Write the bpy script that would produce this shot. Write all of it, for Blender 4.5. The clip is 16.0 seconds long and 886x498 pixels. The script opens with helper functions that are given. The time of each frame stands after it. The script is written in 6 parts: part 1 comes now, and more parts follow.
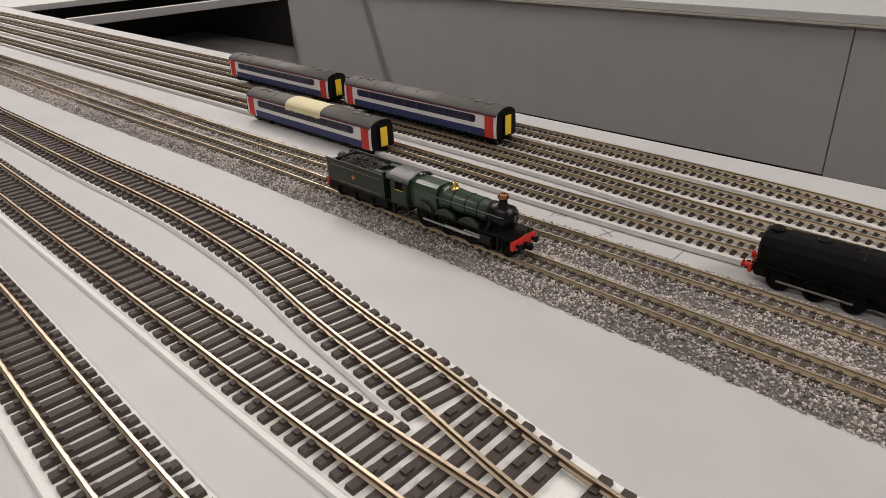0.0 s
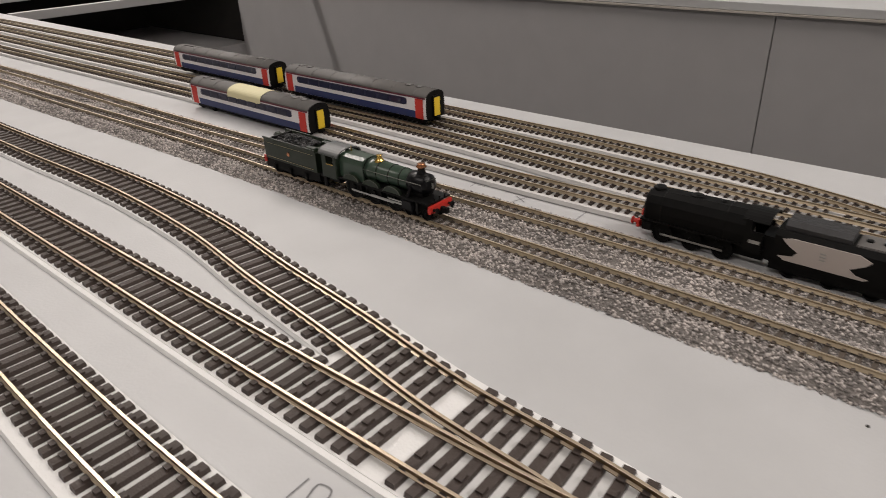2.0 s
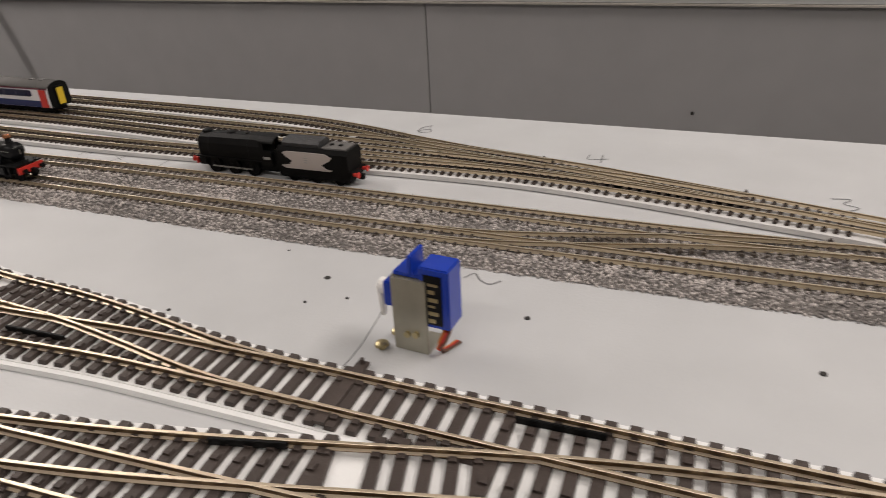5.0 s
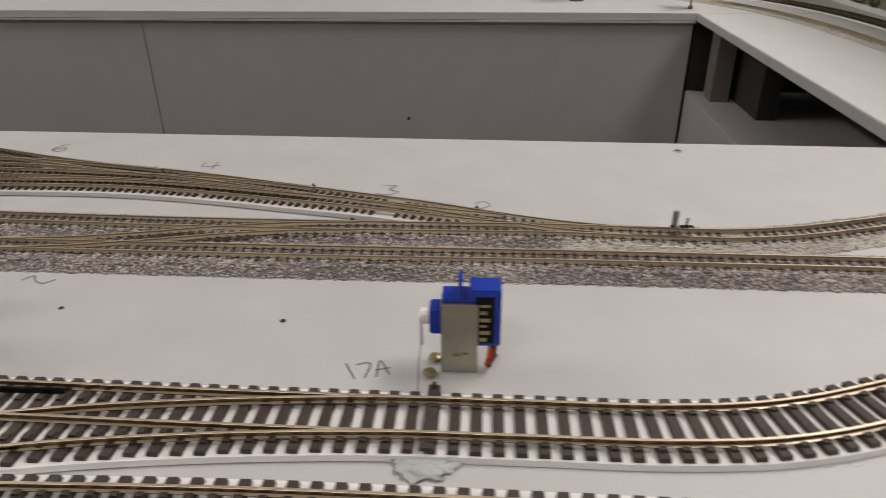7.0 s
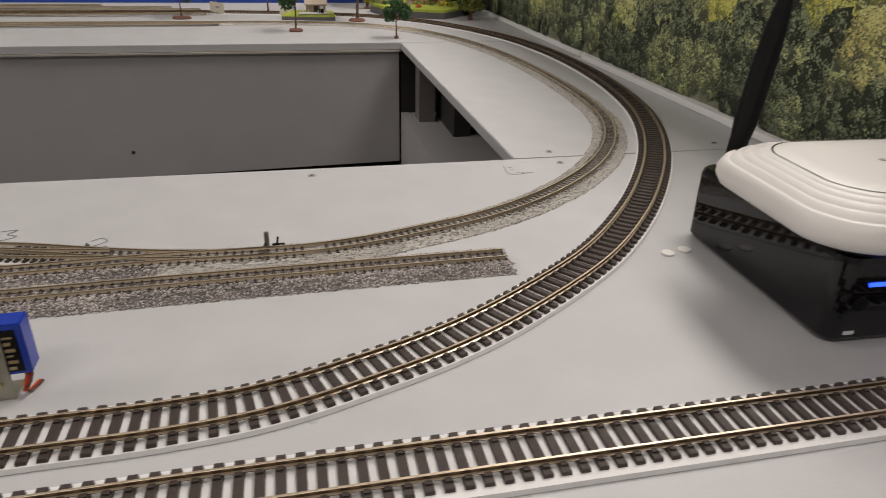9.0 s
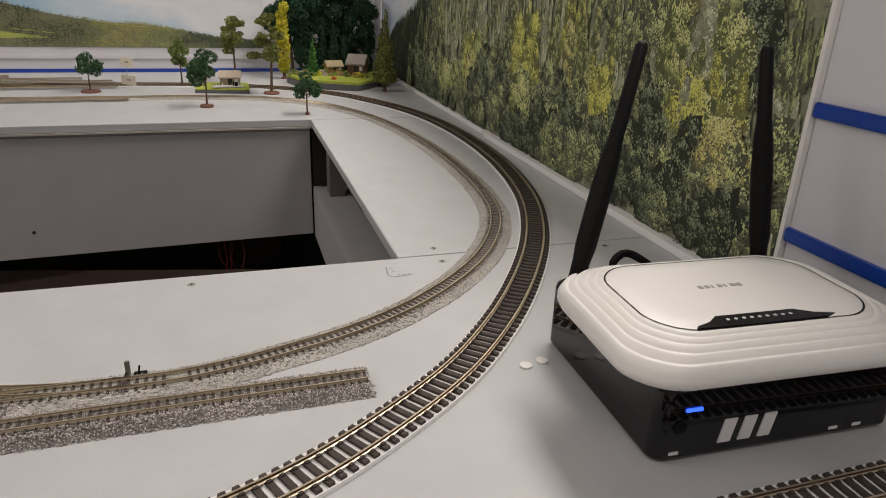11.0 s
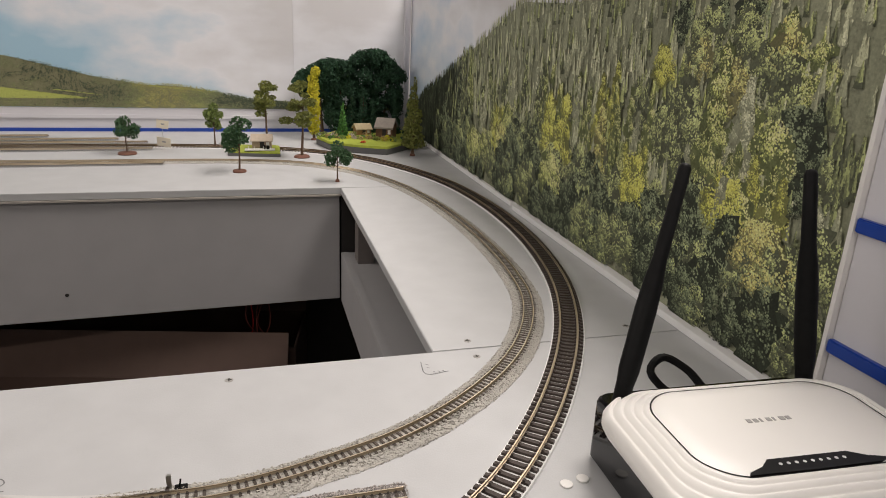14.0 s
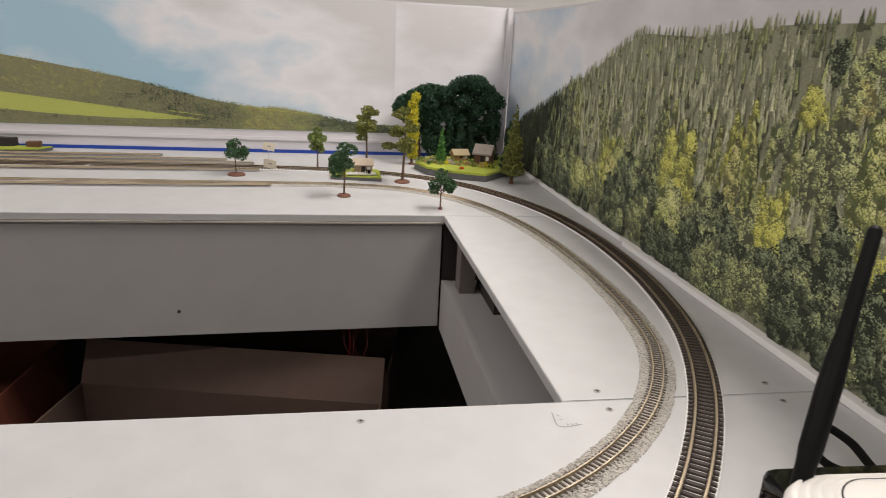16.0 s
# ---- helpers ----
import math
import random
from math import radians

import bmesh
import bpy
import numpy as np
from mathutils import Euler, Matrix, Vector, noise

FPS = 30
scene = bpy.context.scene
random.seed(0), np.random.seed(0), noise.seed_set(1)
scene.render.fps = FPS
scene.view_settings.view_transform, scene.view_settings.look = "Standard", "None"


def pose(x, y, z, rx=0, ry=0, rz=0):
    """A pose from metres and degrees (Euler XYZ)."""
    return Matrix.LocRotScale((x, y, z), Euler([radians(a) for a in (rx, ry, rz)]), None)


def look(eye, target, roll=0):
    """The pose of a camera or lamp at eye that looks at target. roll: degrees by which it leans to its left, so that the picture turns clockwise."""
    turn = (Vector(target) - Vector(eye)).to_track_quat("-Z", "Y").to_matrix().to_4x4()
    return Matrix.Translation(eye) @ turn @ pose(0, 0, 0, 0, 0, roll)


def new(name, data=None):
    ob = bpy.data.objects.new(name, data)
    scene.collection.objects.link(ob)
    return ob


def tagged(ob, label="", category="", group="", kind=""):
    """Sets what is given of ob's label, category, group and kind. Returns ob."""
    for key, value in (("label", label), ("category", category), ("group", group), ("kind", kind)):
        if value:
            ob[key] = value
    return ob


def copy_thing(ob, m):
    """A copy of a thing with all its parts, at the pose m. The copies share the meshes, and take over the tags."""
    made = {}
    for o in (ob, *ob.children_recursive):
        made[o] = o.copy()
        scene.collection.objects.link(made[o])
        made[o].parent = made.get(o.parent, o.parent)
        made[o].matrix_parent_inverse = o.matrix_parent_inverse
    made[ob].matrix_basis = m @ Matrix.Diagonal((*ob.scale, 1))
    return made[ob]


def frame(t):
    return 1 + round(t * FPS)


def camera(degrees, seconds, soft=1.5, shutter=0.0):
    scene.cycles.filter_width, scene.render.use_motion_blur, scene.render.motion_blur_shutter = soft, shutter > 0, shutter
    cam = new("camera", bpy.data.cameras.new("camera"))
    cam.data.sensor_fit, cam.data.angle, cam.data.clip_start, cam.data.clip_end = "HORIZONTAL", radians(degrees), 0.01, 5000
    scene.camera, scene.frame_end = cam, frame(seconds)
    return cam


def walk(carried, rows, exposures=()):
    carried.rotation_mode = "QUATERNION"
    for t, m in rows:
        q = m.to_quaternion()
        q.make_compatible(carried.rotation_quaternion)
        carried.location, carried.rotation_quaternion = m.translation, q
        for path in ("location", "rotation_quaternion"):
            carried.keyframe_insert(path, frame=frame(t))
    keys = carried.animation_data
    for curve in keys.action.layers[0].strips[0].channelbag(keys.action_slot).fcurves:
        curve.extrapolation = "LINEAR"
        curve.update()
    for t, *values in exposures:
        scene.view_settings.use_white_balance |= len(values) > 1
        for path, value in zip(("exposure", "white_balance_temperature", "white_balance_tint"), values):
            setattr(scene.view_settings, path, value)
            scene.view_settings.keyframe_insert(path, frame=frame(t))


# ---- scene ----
cam = camera(66.6, 16.0, 0.85, 0.4)
PATH = [
    (0, (-0.667, -0.429, 0.151), (-1.936, 0.829, -0.748), -2.3),
    (0.5, (-0.664, -0.43, 0.151), (-1.922, 0.835, -0.754), -2.1),
    (1, (-0.657, -0.433, 0.153), (-1.897, 0.848, -0.753), -1.9),
    (1.5, (-0.646, -0.436, 0.151), (-1.868, 0.863, -0.754), -1.9),
    (2, (-0.628, -0.442, 0.151), (-1.812, 0.885, -0.764), -2.2),
    (2.5, (-0.604, -0.447, 0.149), (-1.738, 0.922, -0.766), -2.8),
    (3, (-0.576, -0.459, 0.151), (-1.632, 0.965, -0.775), -3.0),
    (5.5, (-0.425, -0.479, 0.151), (-0.999, 1.193, -0.786), -2.2),
    (6, (-0.393, -0.483, 0.154), (-0.853, 1.216, -0.795), -1.3),
    (6.5, (-0.352, -0.495, 0.161), (-0.655, 1.247, -0.774), -0.6),
    (7, (-0.313, -0.505, 0.165), (-0.469, 1.265, -0.753), -0.5),
    (7.5, (-0.277, -0.522, 0.168), (-0.281, 1.26, -0.74), -0.7),
    (8, (-0.242, -0.541, 0.171), (-0.093, 1.237, -0.732), -0.8),
    (8.5, (-0.212, -0.554, 0.18), (0.067, 1.222, -0.697), -0.0),
    (9, (-0.191, -0.561, 0.19), (0.206, 1.198, -0.675), 1.4),
    (9.5, (-0.171, -0.567, 0.203), (0.286, 1.196, -0.624), 1.4),
    (12, (-0.138, -0.568, 0.264), (0.474, 1.205, -0.431), 2.7),
    (12.5, (-0.141, -0.562, 0.271), (0.461, 1.225, -0.394), 3.0),
    (13, (-0.145, -0.557, 0.277), (0.436, 1.243, -0.371), 3.0),
    (13.5, (-0.15, -0.553, 0.283), (0.407, 1.261, -0.348), 2.9),
    (14, (-0.155, -0.549, 0.29), (0.378, 1.274, -0.336), 2.6),
    (14.5, (-0.165, -0.543, 0.291), (0.341, 1.294, -0.318), 3.1),
    (15, (-0.176, -0.531, 0.297), (0.287, 1.321, -0.302), 3.4),
    (15.5, (-0.189, -0.523, 0.298), (0.216, 1.344, -0.293), 3.3),
    (16, (-0.207, -0.516, 0.305), (0.123, 1.368, -0.281), 2.9),
]
walk(cam, [(t, look(eye, target, roll)) for t, eye, target, roll in PATH], [(0, -0.04), (3, -0.04), (6, -0.04), (7, -0.27), (8, -0.31), (9.0, -0.33), (9.6, -0.42), (11.0, -0.33), (12.0, -0.29), (12.6, -0.18), (14.5, -0.04), (16, 0.1)])

# ---- light: inferred east ceiling tube, three unseen fill lamps added, white room ----
world = bpy.data.worlds.new("room_air")
world.use_nodes = True
world.node_tree.nodes["Background"].inputs[0].default_value = (0.9, 0.93, 1.0, 1)
world.node_tree.nodes["Background"].inputs[1].default_value = 0.02
scene.world = world
scene.view_settings.exposure = 0.0


def area_lamp(name, x, y, z, sx, sy, watts, colour=(1.0, 0.912, 0.855)):
    lamp = bpy.data.lights.new(name, "AREA")
    lamp.shape, lamp.size, lamp.size_y, lamp.energy, lamp.color = "RECTANGLE", sx, sy, watts, colour
    ob = new(name, lamp)
    ob.matrix_world = look((x, y, z), (x, y, z - 1))
    return ob


area_lamp("tube_light_east", 0.8, 0.5, 1.58, 0.6, 1.5, 43)
# The next three are added fill lamps with no known fittings.
area_lamp("fill_light_west", -2.6, 0.4, 1.58, 0.14, 1.6, 42)
area_lamp("fill_light_north", -0.5, 0.75, 1.58, 1.5, 0.14, 2.5)
area_lamp("fill_light_south", -0.8, -1.5, 1.58, 1.7, 0.14, 15)


# ---- materials ----
def mat(name, colour, rough=0.5, metal=0.0, vary=0.0, scale=60.0, bump=0.0, bump_scale=400.0, second=None, rand=0.0, island=0.0, spec=0.5):
    """A surface with two scales of variation, fine relief and a shift from piece to piece."""
    m = bpy.data.materials.new(name)
    m.use_nodes = True
    nt = m.node_tree
    b = nt.nodes["Principled BSDF"]
    b.inputs["Roughness"].default_value, b.inputs["Metallic"].default_value = rough, metal
    b.inputs["Specular IOR Level"].default_value = spec
    c = (*colour, 1)
    if not (vary or bump or rand or island or second):
        b.inputs["Base Color"].default_value = c
        return m
    co = nt.nodes.new("ShaderNodeTexCoord").outputs["Object"]
    n1 = nt.nodes.new("ShaderNodeTexNoise")
    n1.inputs["Scale"].default_value, n1.inputs["Detail"].default_value = scale, 6
    n2 = nt.nodes.new("ShaderNodeTexNoise")
    n2.inputs["Scale"].default_value, n2.inputs["Detail"].default_value = scale * 0.08, 3
    nt.links.new(co, n1.inputs["Vector"]), nt.links.new(co, n2.inputs["Vector"])
    add = nt.nodes.new("ShaderNodeMath")
    add.operation = "ADD"
    nt.links.new(n1.outputs["Fac"], add.inputs[0]), nt.links.new(n2.outputs["Fac"], add.inputs[1])
    out = add.outputs[0]
    for on, node, socket in ((rand, "ShaderNodeObjectInfo", "Random"), (island, "ShaderNodeNewGeometry", "Random Per Island")):
        if on:
            src = nt.nodes.new(node).outputs[socket]
            ma = nt.nodes.new("ShaderNodeMath")
            ma.operation, ma.inputs[1].default_value = "MULTIPLY_ADD", on
            nt.links.new(src, ma.inputs[0]), nt.links.new(out, ma.inputs[2])
            out = ma.outputs[0]
    top = 1.0 + rand + island
    ramp = nt.nodes.new("ShaderNodeMapRange")
    ramp.inputs["From Min"].default_value, ramp.inputs["From Max"].default_value = (0.92, top - 0.1) if island else (0.6, top + 0.4)
    nt.links.new(out, ramp.inputs["Value"])
    mix = nt.nodes.new("ShaderNodeMix")
    mix.data_type = "RGBA"
    lo = second or tuple(max(0, k * (1 - vary)) for k in colour)
    hi = colour if second else tuple(min(1, k * (1 + vary)) for k in colour)
    mix.inputs["A"].default_value, mix.inputs["B"].default_value = (*lo, 1), (*hi, 1)
    nt.links.new(ramp.outputs["Result"], mix.inputs["Factor"])
    nt.links.new(mix.outputs["Result"], b.inputs["Base Color"])
    if bump:
        n3 = nt.nodes.new("ShaderNodeTexNoise")
        n3.inputs["Scale"].default_value, n3.inputs["Detail"].default_value = bump_scale, 4
        nt.links.new(co, n3.inputs["Vector"])
        bp = nt.nodes.new("ShaderNodeBump")
        bp.inputs["Strength"].default_value, bp.inputs["Distance"].default_value = bump, 0.001
        nt.links.new(n3.outputs["Fac"], bp.inputs["Height"])
        nt.links.new(bp.outputs["Normal"], b.inputs["Normal"])
    return m


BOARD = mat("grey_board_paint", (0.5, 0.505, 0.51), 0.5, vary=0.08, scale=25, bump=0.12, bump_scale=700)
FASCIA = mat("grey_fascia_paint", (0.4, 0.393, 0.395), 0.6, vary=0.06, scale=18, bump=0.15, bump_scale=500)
EDGE = mat("raw_board_edge", (0.45, 0.42, 0.38), 0.7, vary=0.15, scale=80)
# Near-black for holes and doors; on under-board panels it imitates unlit depth.
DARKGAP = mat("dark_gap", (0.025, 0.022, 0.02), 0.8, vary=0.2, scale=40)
FOAM = mat("white_foam", (0.8, 0.8, 0.79), 0.8, vary=0.05, scale=90, bump=0.3, bump_scale=900)
GREYFOAM = mat("grey_foam", (0.58, 0.57, 0.56), 0.8, vary=0.08, scale=90, bump=0.3, bump_scale=900)
SLEEPER = mat("brown_plastic_sleeper", (0.064, 0.05, 0.044), 0.42, vary=0.25, scale=300, bump=0.4, bump_scale=1500, rand=0.3, spec=0.25)
WSLEEPER = mat("weathered_sleeper", (0.085, 0.07, 0.058), 0.75, vary=0.35, scale=300, rand=0.3, spec=0.2)
NSLEEPER = mat("dark_plastic_sleeper", (0.05, 0.038, 0.032), 0.6, vary=0.3, scale=300, rand=0.3, spec=0.25)
BALLAST = mat("grey_ballast", (0.6, 0.55, 0.52), 0.9, second=(0.12, 0.11, 0.104), island=1.0, scale=200)
BALLAST_PALE = mat("pale_ballast", (0.55, 0.53, 0.48), 0.9, second=(0.25, 0.235, 0.21), island=1.0, scale=200)
# Bed colour darkened so the gaps between stones look shaded.
SHADED_BED = mat("ballast_bed", (0.15, 0.137, 0.127), 0.9, vary=0.4, scale=500, bump=0.8, bump_scale=900)
PALEBASE = mat("pale_ballast_bed", (0.46, 0.44, 0.4), 0.9, vary=0.25, scale=500, bump=0.8, bump_scale=900)
BLACKP = mat("black_plastic", (0.005, 0.005, 0.006), 0.3, vary=0.2, scale=40, spec=0.2)
BLACKM = mat("matt_black", (0.006, 0.006, 0.006), 0.5, vary=0.3, scale=200, spec=0.12)
WHITEP = mat("white_plastic", (0.82, 0.805, 0.77), 0.38, vary=0.015, scale=20)
GREYPRINT = mat("grey_print", (0.35, 0.34, 0.32), 0.5)
SILVERP = mat("silver_print", (0.7, 0.7, 0.7), 0.4)
GREEN = mat("locomotive_green", (0.03, 0.054, 0.036), 0.3, vary=0.25, scale=120)
DKGREEN = mat("tender_green", (0.011, 0.019, 0.010), 0.45, vary=0.3, scale=120)
COPPER = mat("copper_cap", (0.4, 0.18, 0.09), 0.25, 1.0)
BRASS = mat("polished_brass", (0.75, 0.5, 0.14), 0.22, 1.0)
DULLGREY = mat("dull_grey_edge", (0.09, 0.095, 0.08), 0.5, vary=0.2, scale=200)
DULLBRASS = mat("dull_brass", (0.5, 0.42, 0.24), 0.35, 1.0, vary=0.2, scale=300)
RED = mat("signal_red", (0.55, 0.03, 0.02), 0.5, vary=0.1, scale=200)
STEEL = mat("bright_steel", (0.5, 0.5, 0.48), 0.35, 1.0)
COAL = mat("coal", (0.02, 0.02, 0.021), 0.4, island=1.0, vary=0.6, scale=300)
ROOFG = mat("coach_roof_grey", (0.11, 0.105, 0.1), 0.6, vary=0.15, scale=80)
NAVY = mat("coach_navy", (0.012, 0.024, 0.11), 0.4, vary=0.1, scale=60)
COACHW = mat("coach_white", (0.75, 0.73, 0.74), 0.4, vary=0.04, scale=60)
GLASSD = mat("dark_coach_window", (0.035, 0.038, 0.065), 0.12)
DKNAVY = mat("coach_window_band", (0.008, 0.011, 0.042), 0.3, vary=0.1, scale=60)
YELLOW = mat("warning_yellow", (0.75, 0.52, 0.03), 0.5)
CREAM = mat("cream_paper", (0.72, 0.67, 0.42), 0.7, vary=0.03, scale=60)
SERVO = mat("blue_servo_plastic", (0.01, 0.045, 0.4), 0.25, vary=0.1, scale=60)
BRACKET = mat("aluminium_bracket", (0.42, 0.4, 0.33), 0.42, 0.85, vary=0.1, scale=200)
PENCIL = mat("pencil_mark", (0.2, 0.2, 0.205), 0.7, vary=0.4, scale=600)
BLUESLAT = mat("blue_slat_insert", (0.008, 0.05, 0.33), 0.3, vary=0.1, scale=30)
WALLW = mat("white_slat_wall", (0.66, 0.65, 0.68), 0.5, vary=0.03, scale=12, bump=0.05)
ROOMW = mat("room_wall_paint", (0.6, 0.59, 0.58), 0.8, vary=0.03, scale=6)
CEILW = mat("ceiling_paint", (0.8, 0.79, 0.77), 0.85, vary=0.03, scale=6)
# Carpet and cardboard colours are darkened to carry the shade inside the well.
CARPET = mat("shaded_carpet", (0.025, 0.02, 0.02), 0.95, vary=0.3, scale=60)
CARD = mat("shaded_brown_cardboard", (0.11, 0.07, 0.055), 0.8, vary=0.12, scale=25)
ORANGE = mat("orange_wire", (0.6, 0.18, 0.03), 0.45)
REDWIRE = mat("red_wire", (0.5, 0.02, 0.02), 0.45)
BARK = mat("brown_trunk", (0.1, 0.06, 0.035), 0.85, vary=0.3, scale=300)
CLAY = mat("brown_tree_base", (0.16, 0.07, 0.045), 0.8, vary=0.3, scale=300, bump=0.6)
LEAF = mat("green_foliage", (0.065, 0.135, 0.055), 0.85, second=(0.03, 0.08, 0.03), island=1.0, scale=100)
LEAFD = mat("dark_foliage", (0.025, 0.075, 0.035), 0.9, second=(0.008, 0.028, 0.014), island=1.0, scale=100)
LEAFL = mat("light_foliage", (0.26, 0.33, 0.09), 0.85, second=(0.09, 0.13, 0.03), island=1.0, scale=100)
LEAFY = mat("yellow_foliage", (0.7, 0.62, 0.04), 0.85, second=(0.4, 0.38, 0.03), island=1.0, scale=100)
LEAFO = mat("olive_foliage", (0.24, 0.26, 0.06), 0.85, second=(0.09, 0.1, 0.025), island=1.0, scale=100)
LEAFC = mat("conifer_foliage", (0.1, 0.27, 0.05), 0.85, second=(0.035, 0.11, 0.025), island=1.0, scale=100)
GRASS = mat("grass_mat", (0.42, 0.47, 0.06), 0.95, second=(0.24, 0.3, 0.04), scale=120, bump=0.8)
HUTW = mat("hut_timber", (0.13, 0.065, 0.035), 0.8, vary=0.2, scale=200)
HUTR = mat("hut_roof", (0.25, 0.22, 0.19), 0.8, vary=0.2, scale=200)
GREYBASE = mat("grey_base_side", (0.12, 0.12, 0.12), 0.8, vary=0.1, scale=60)


def rail_metal(name, top, side):
    m = mat(name, top, 0.38, 0.9, vary=0.12, scale=120)
    nt = m.node_tree
    b = nt.nodes["Principled BSDF"]
    geo = nt.nodes.new("ShaderNodeNewGeometry")
    sep = nt.nodes.new("ShaderNodeSeparateXYZ")
    nt.links.new(geo.outputs["Normal"], sep.inputs[0])
    mr = nt.nodes.new("ShaderNodeMapRange")
    mr.inputs["From Min"].default_value, mr.inputs["From Max"].default_value = 0.3, 0.8
    nt.links.new(sep.outputs["Z"], mr.inputs["Value"])
    base = b.inputs["Base Color"].links[0].from_socket
    mix = nt.nodes.new("ShaderNodeMix")
    mix.data_type = "RGBA"
    mix.inputs["A"].default_value = (*side, 1)
    nt.links.new(base, mix.inputs["B"])
    nt.links.new(mr.outputs["Result"], mix.inputs["Factor"])
    nt.links.new(mix.outputs["Result"], b.inputs["Base Color"])
    return m


RAIL = rail_metal("tarnished_rail", (0.62, 0.52, 0.39), (0.19, 0.13, 0.075))
RAIL_FINE = rail_metal("pale_brass_rail", (0.74, 0.65, 0.50), (0.38, 0.30, 0.2))


# ---- mesh helpers ----
def part(name, bm, material, parent=None, label="", smooth=False):
    me = bpy.data.meshes.new(name)
    bm.to_mesh(me)
    bm.free()
    me.materials.append(material)
    if smooth:
        for p in me.polygons:
            p.use_smooth = True
    ob = new(name, me)
    ob.parent = parent
    if label:
        ob["label"] = label
    return ob


def pydata(name, verts, faces, material, parent=None, smooth=False):
    me = bpy.data.meshes.new(name)
    me.from_pydata([tuple(map(float, v)) for v in verts], [], [tuple(map(int, f)) for f in faces])
    me.materials.append(material)
    if smooth:
        for p in me.polygons:
            p.use_smooth = True
    ob = new(name, me)
    ob.parent = parent
    return ob


def thing(name, m=None, label="", category="", group="", kind=""):
    ob = new(name)
    ob.empty_display_size = 0.01
    if m is not None:
        ob.matrix_world = m
    return tagged(ob, label, category, group, kind)


def box(bm, x0, x1, y0, y1, z0, z1, bevel=0.0):
    g = bmesh.ops.create_cube(bm, size=1.0)
    for v in g["verts"]:
        v.co = Vector((x0 + (v.co.x + 0.5) * (x1 - x0), y0 + (v.co.y + 0.5) * (y1 - y0), z0 + (v.co.z + 0.5) * (z1 - z0)))
    if bevel:
        edges = list({e for v in g["verts"] for e in v.link_edges})
        bmesh.ops.bevel(bm, geom=edges, offset=bevel, segments=2, affect="EDGES")
    return bm


def new_box(*a, **k):
    return box(bmesh.new(), *a, **k)


def rod(bm, p0, p1, r0, r1=None, seg=12):
    p0, p1 = Vector(p0), Vector(p1)
    d = p1 - p0
    m = Matrix.Translation((p0 + p1) / 2) @ d.to_track_quat("Z", "Y").to_matrix().to_4x4()
    bmesh.ops.create_cone(bm, cap_ends=True, segments=seg, radius1=r0, radius2=r0 if r1 is None else r1, depth=d.length, matrix=m)
    return bm


def new_rod(*a, **k):
    return rod(bmesh.new(), *a, **k)


def lathe(bm, profile, at, seg=20, axis="Z"):
    rings = []
    for r, h in profile:
        ring = []
        for k in range(seg):
            a = 2 * math.pi * k / seg
            p = (r * math.cos(a), r * math.sin(a), h) if axis == "Z" else (h, r * math.cos(a), r * math.sin(a))
            ring.append(bm.verts.new(Vector(at) + Vector(p)))
        rings.append(ring)
    for a, b in zip(rings, rings[1:]):
        for k in range(seg):
            bm.faces.new((a[k], a[(k + 1) % seg], b[(k + 1) % seg], b[k]))
    bm.faces.new(rings[0][::-1]), bm.faces.new(rings[-1])
    bmesh.ops.recalc_face_normals(bm, faces=bm.faces)
    return bm


def prism(bm, outline, x0, x1, axis="X"):
    """An outline in the plane across an axis, drawn out along it."""
    def put(u, v, h):
        return {"X": (h, u, v), "Y": (u, h, v), "Z": (u, v, h)}[axis]
    a = [bm.verts.new(put(u, v, x0)) for u, v in outline]
    b = [bm.verts.new(put(u, v, x1)) for u, v in outline]
    n = len(outline)
    for k in range(n):
        bm.faces.new((a[k], a[(k + 1) % n], b[(k + 1) % n], b[k]))
    bm.faces.new(a[::-1]), bm.faces.new(b)
    bmesh.ops.recalc_face_normals(bm, faces=bm.faces)
    return bm


def wire(bm, points, r, seg=6):
    pts = smooth_line(np.array(points, float), 0.004)
    prev = None
    for k, p in enumerate(pts):
        d = pts[min(k + 1, len(pts) - 1)] - pts[max(k - 1, 0)]
        q = Vector(d).to_track_quat("Z", "Y")
        ring = [bm.verts.new(Vector(p) + q @ Vector((r * math.cos(2 * math.pi * j / seg), r * math.sin(2 * math.pi * j / seg), 0))) for j in range(seg)]
        if prev:
            for j in range(seg):
                bm.faces.new((prev[j], prev[(j + 1) % seg], ring[(j + 1) % seg], ring[j]))
        prev = ring
    return bm


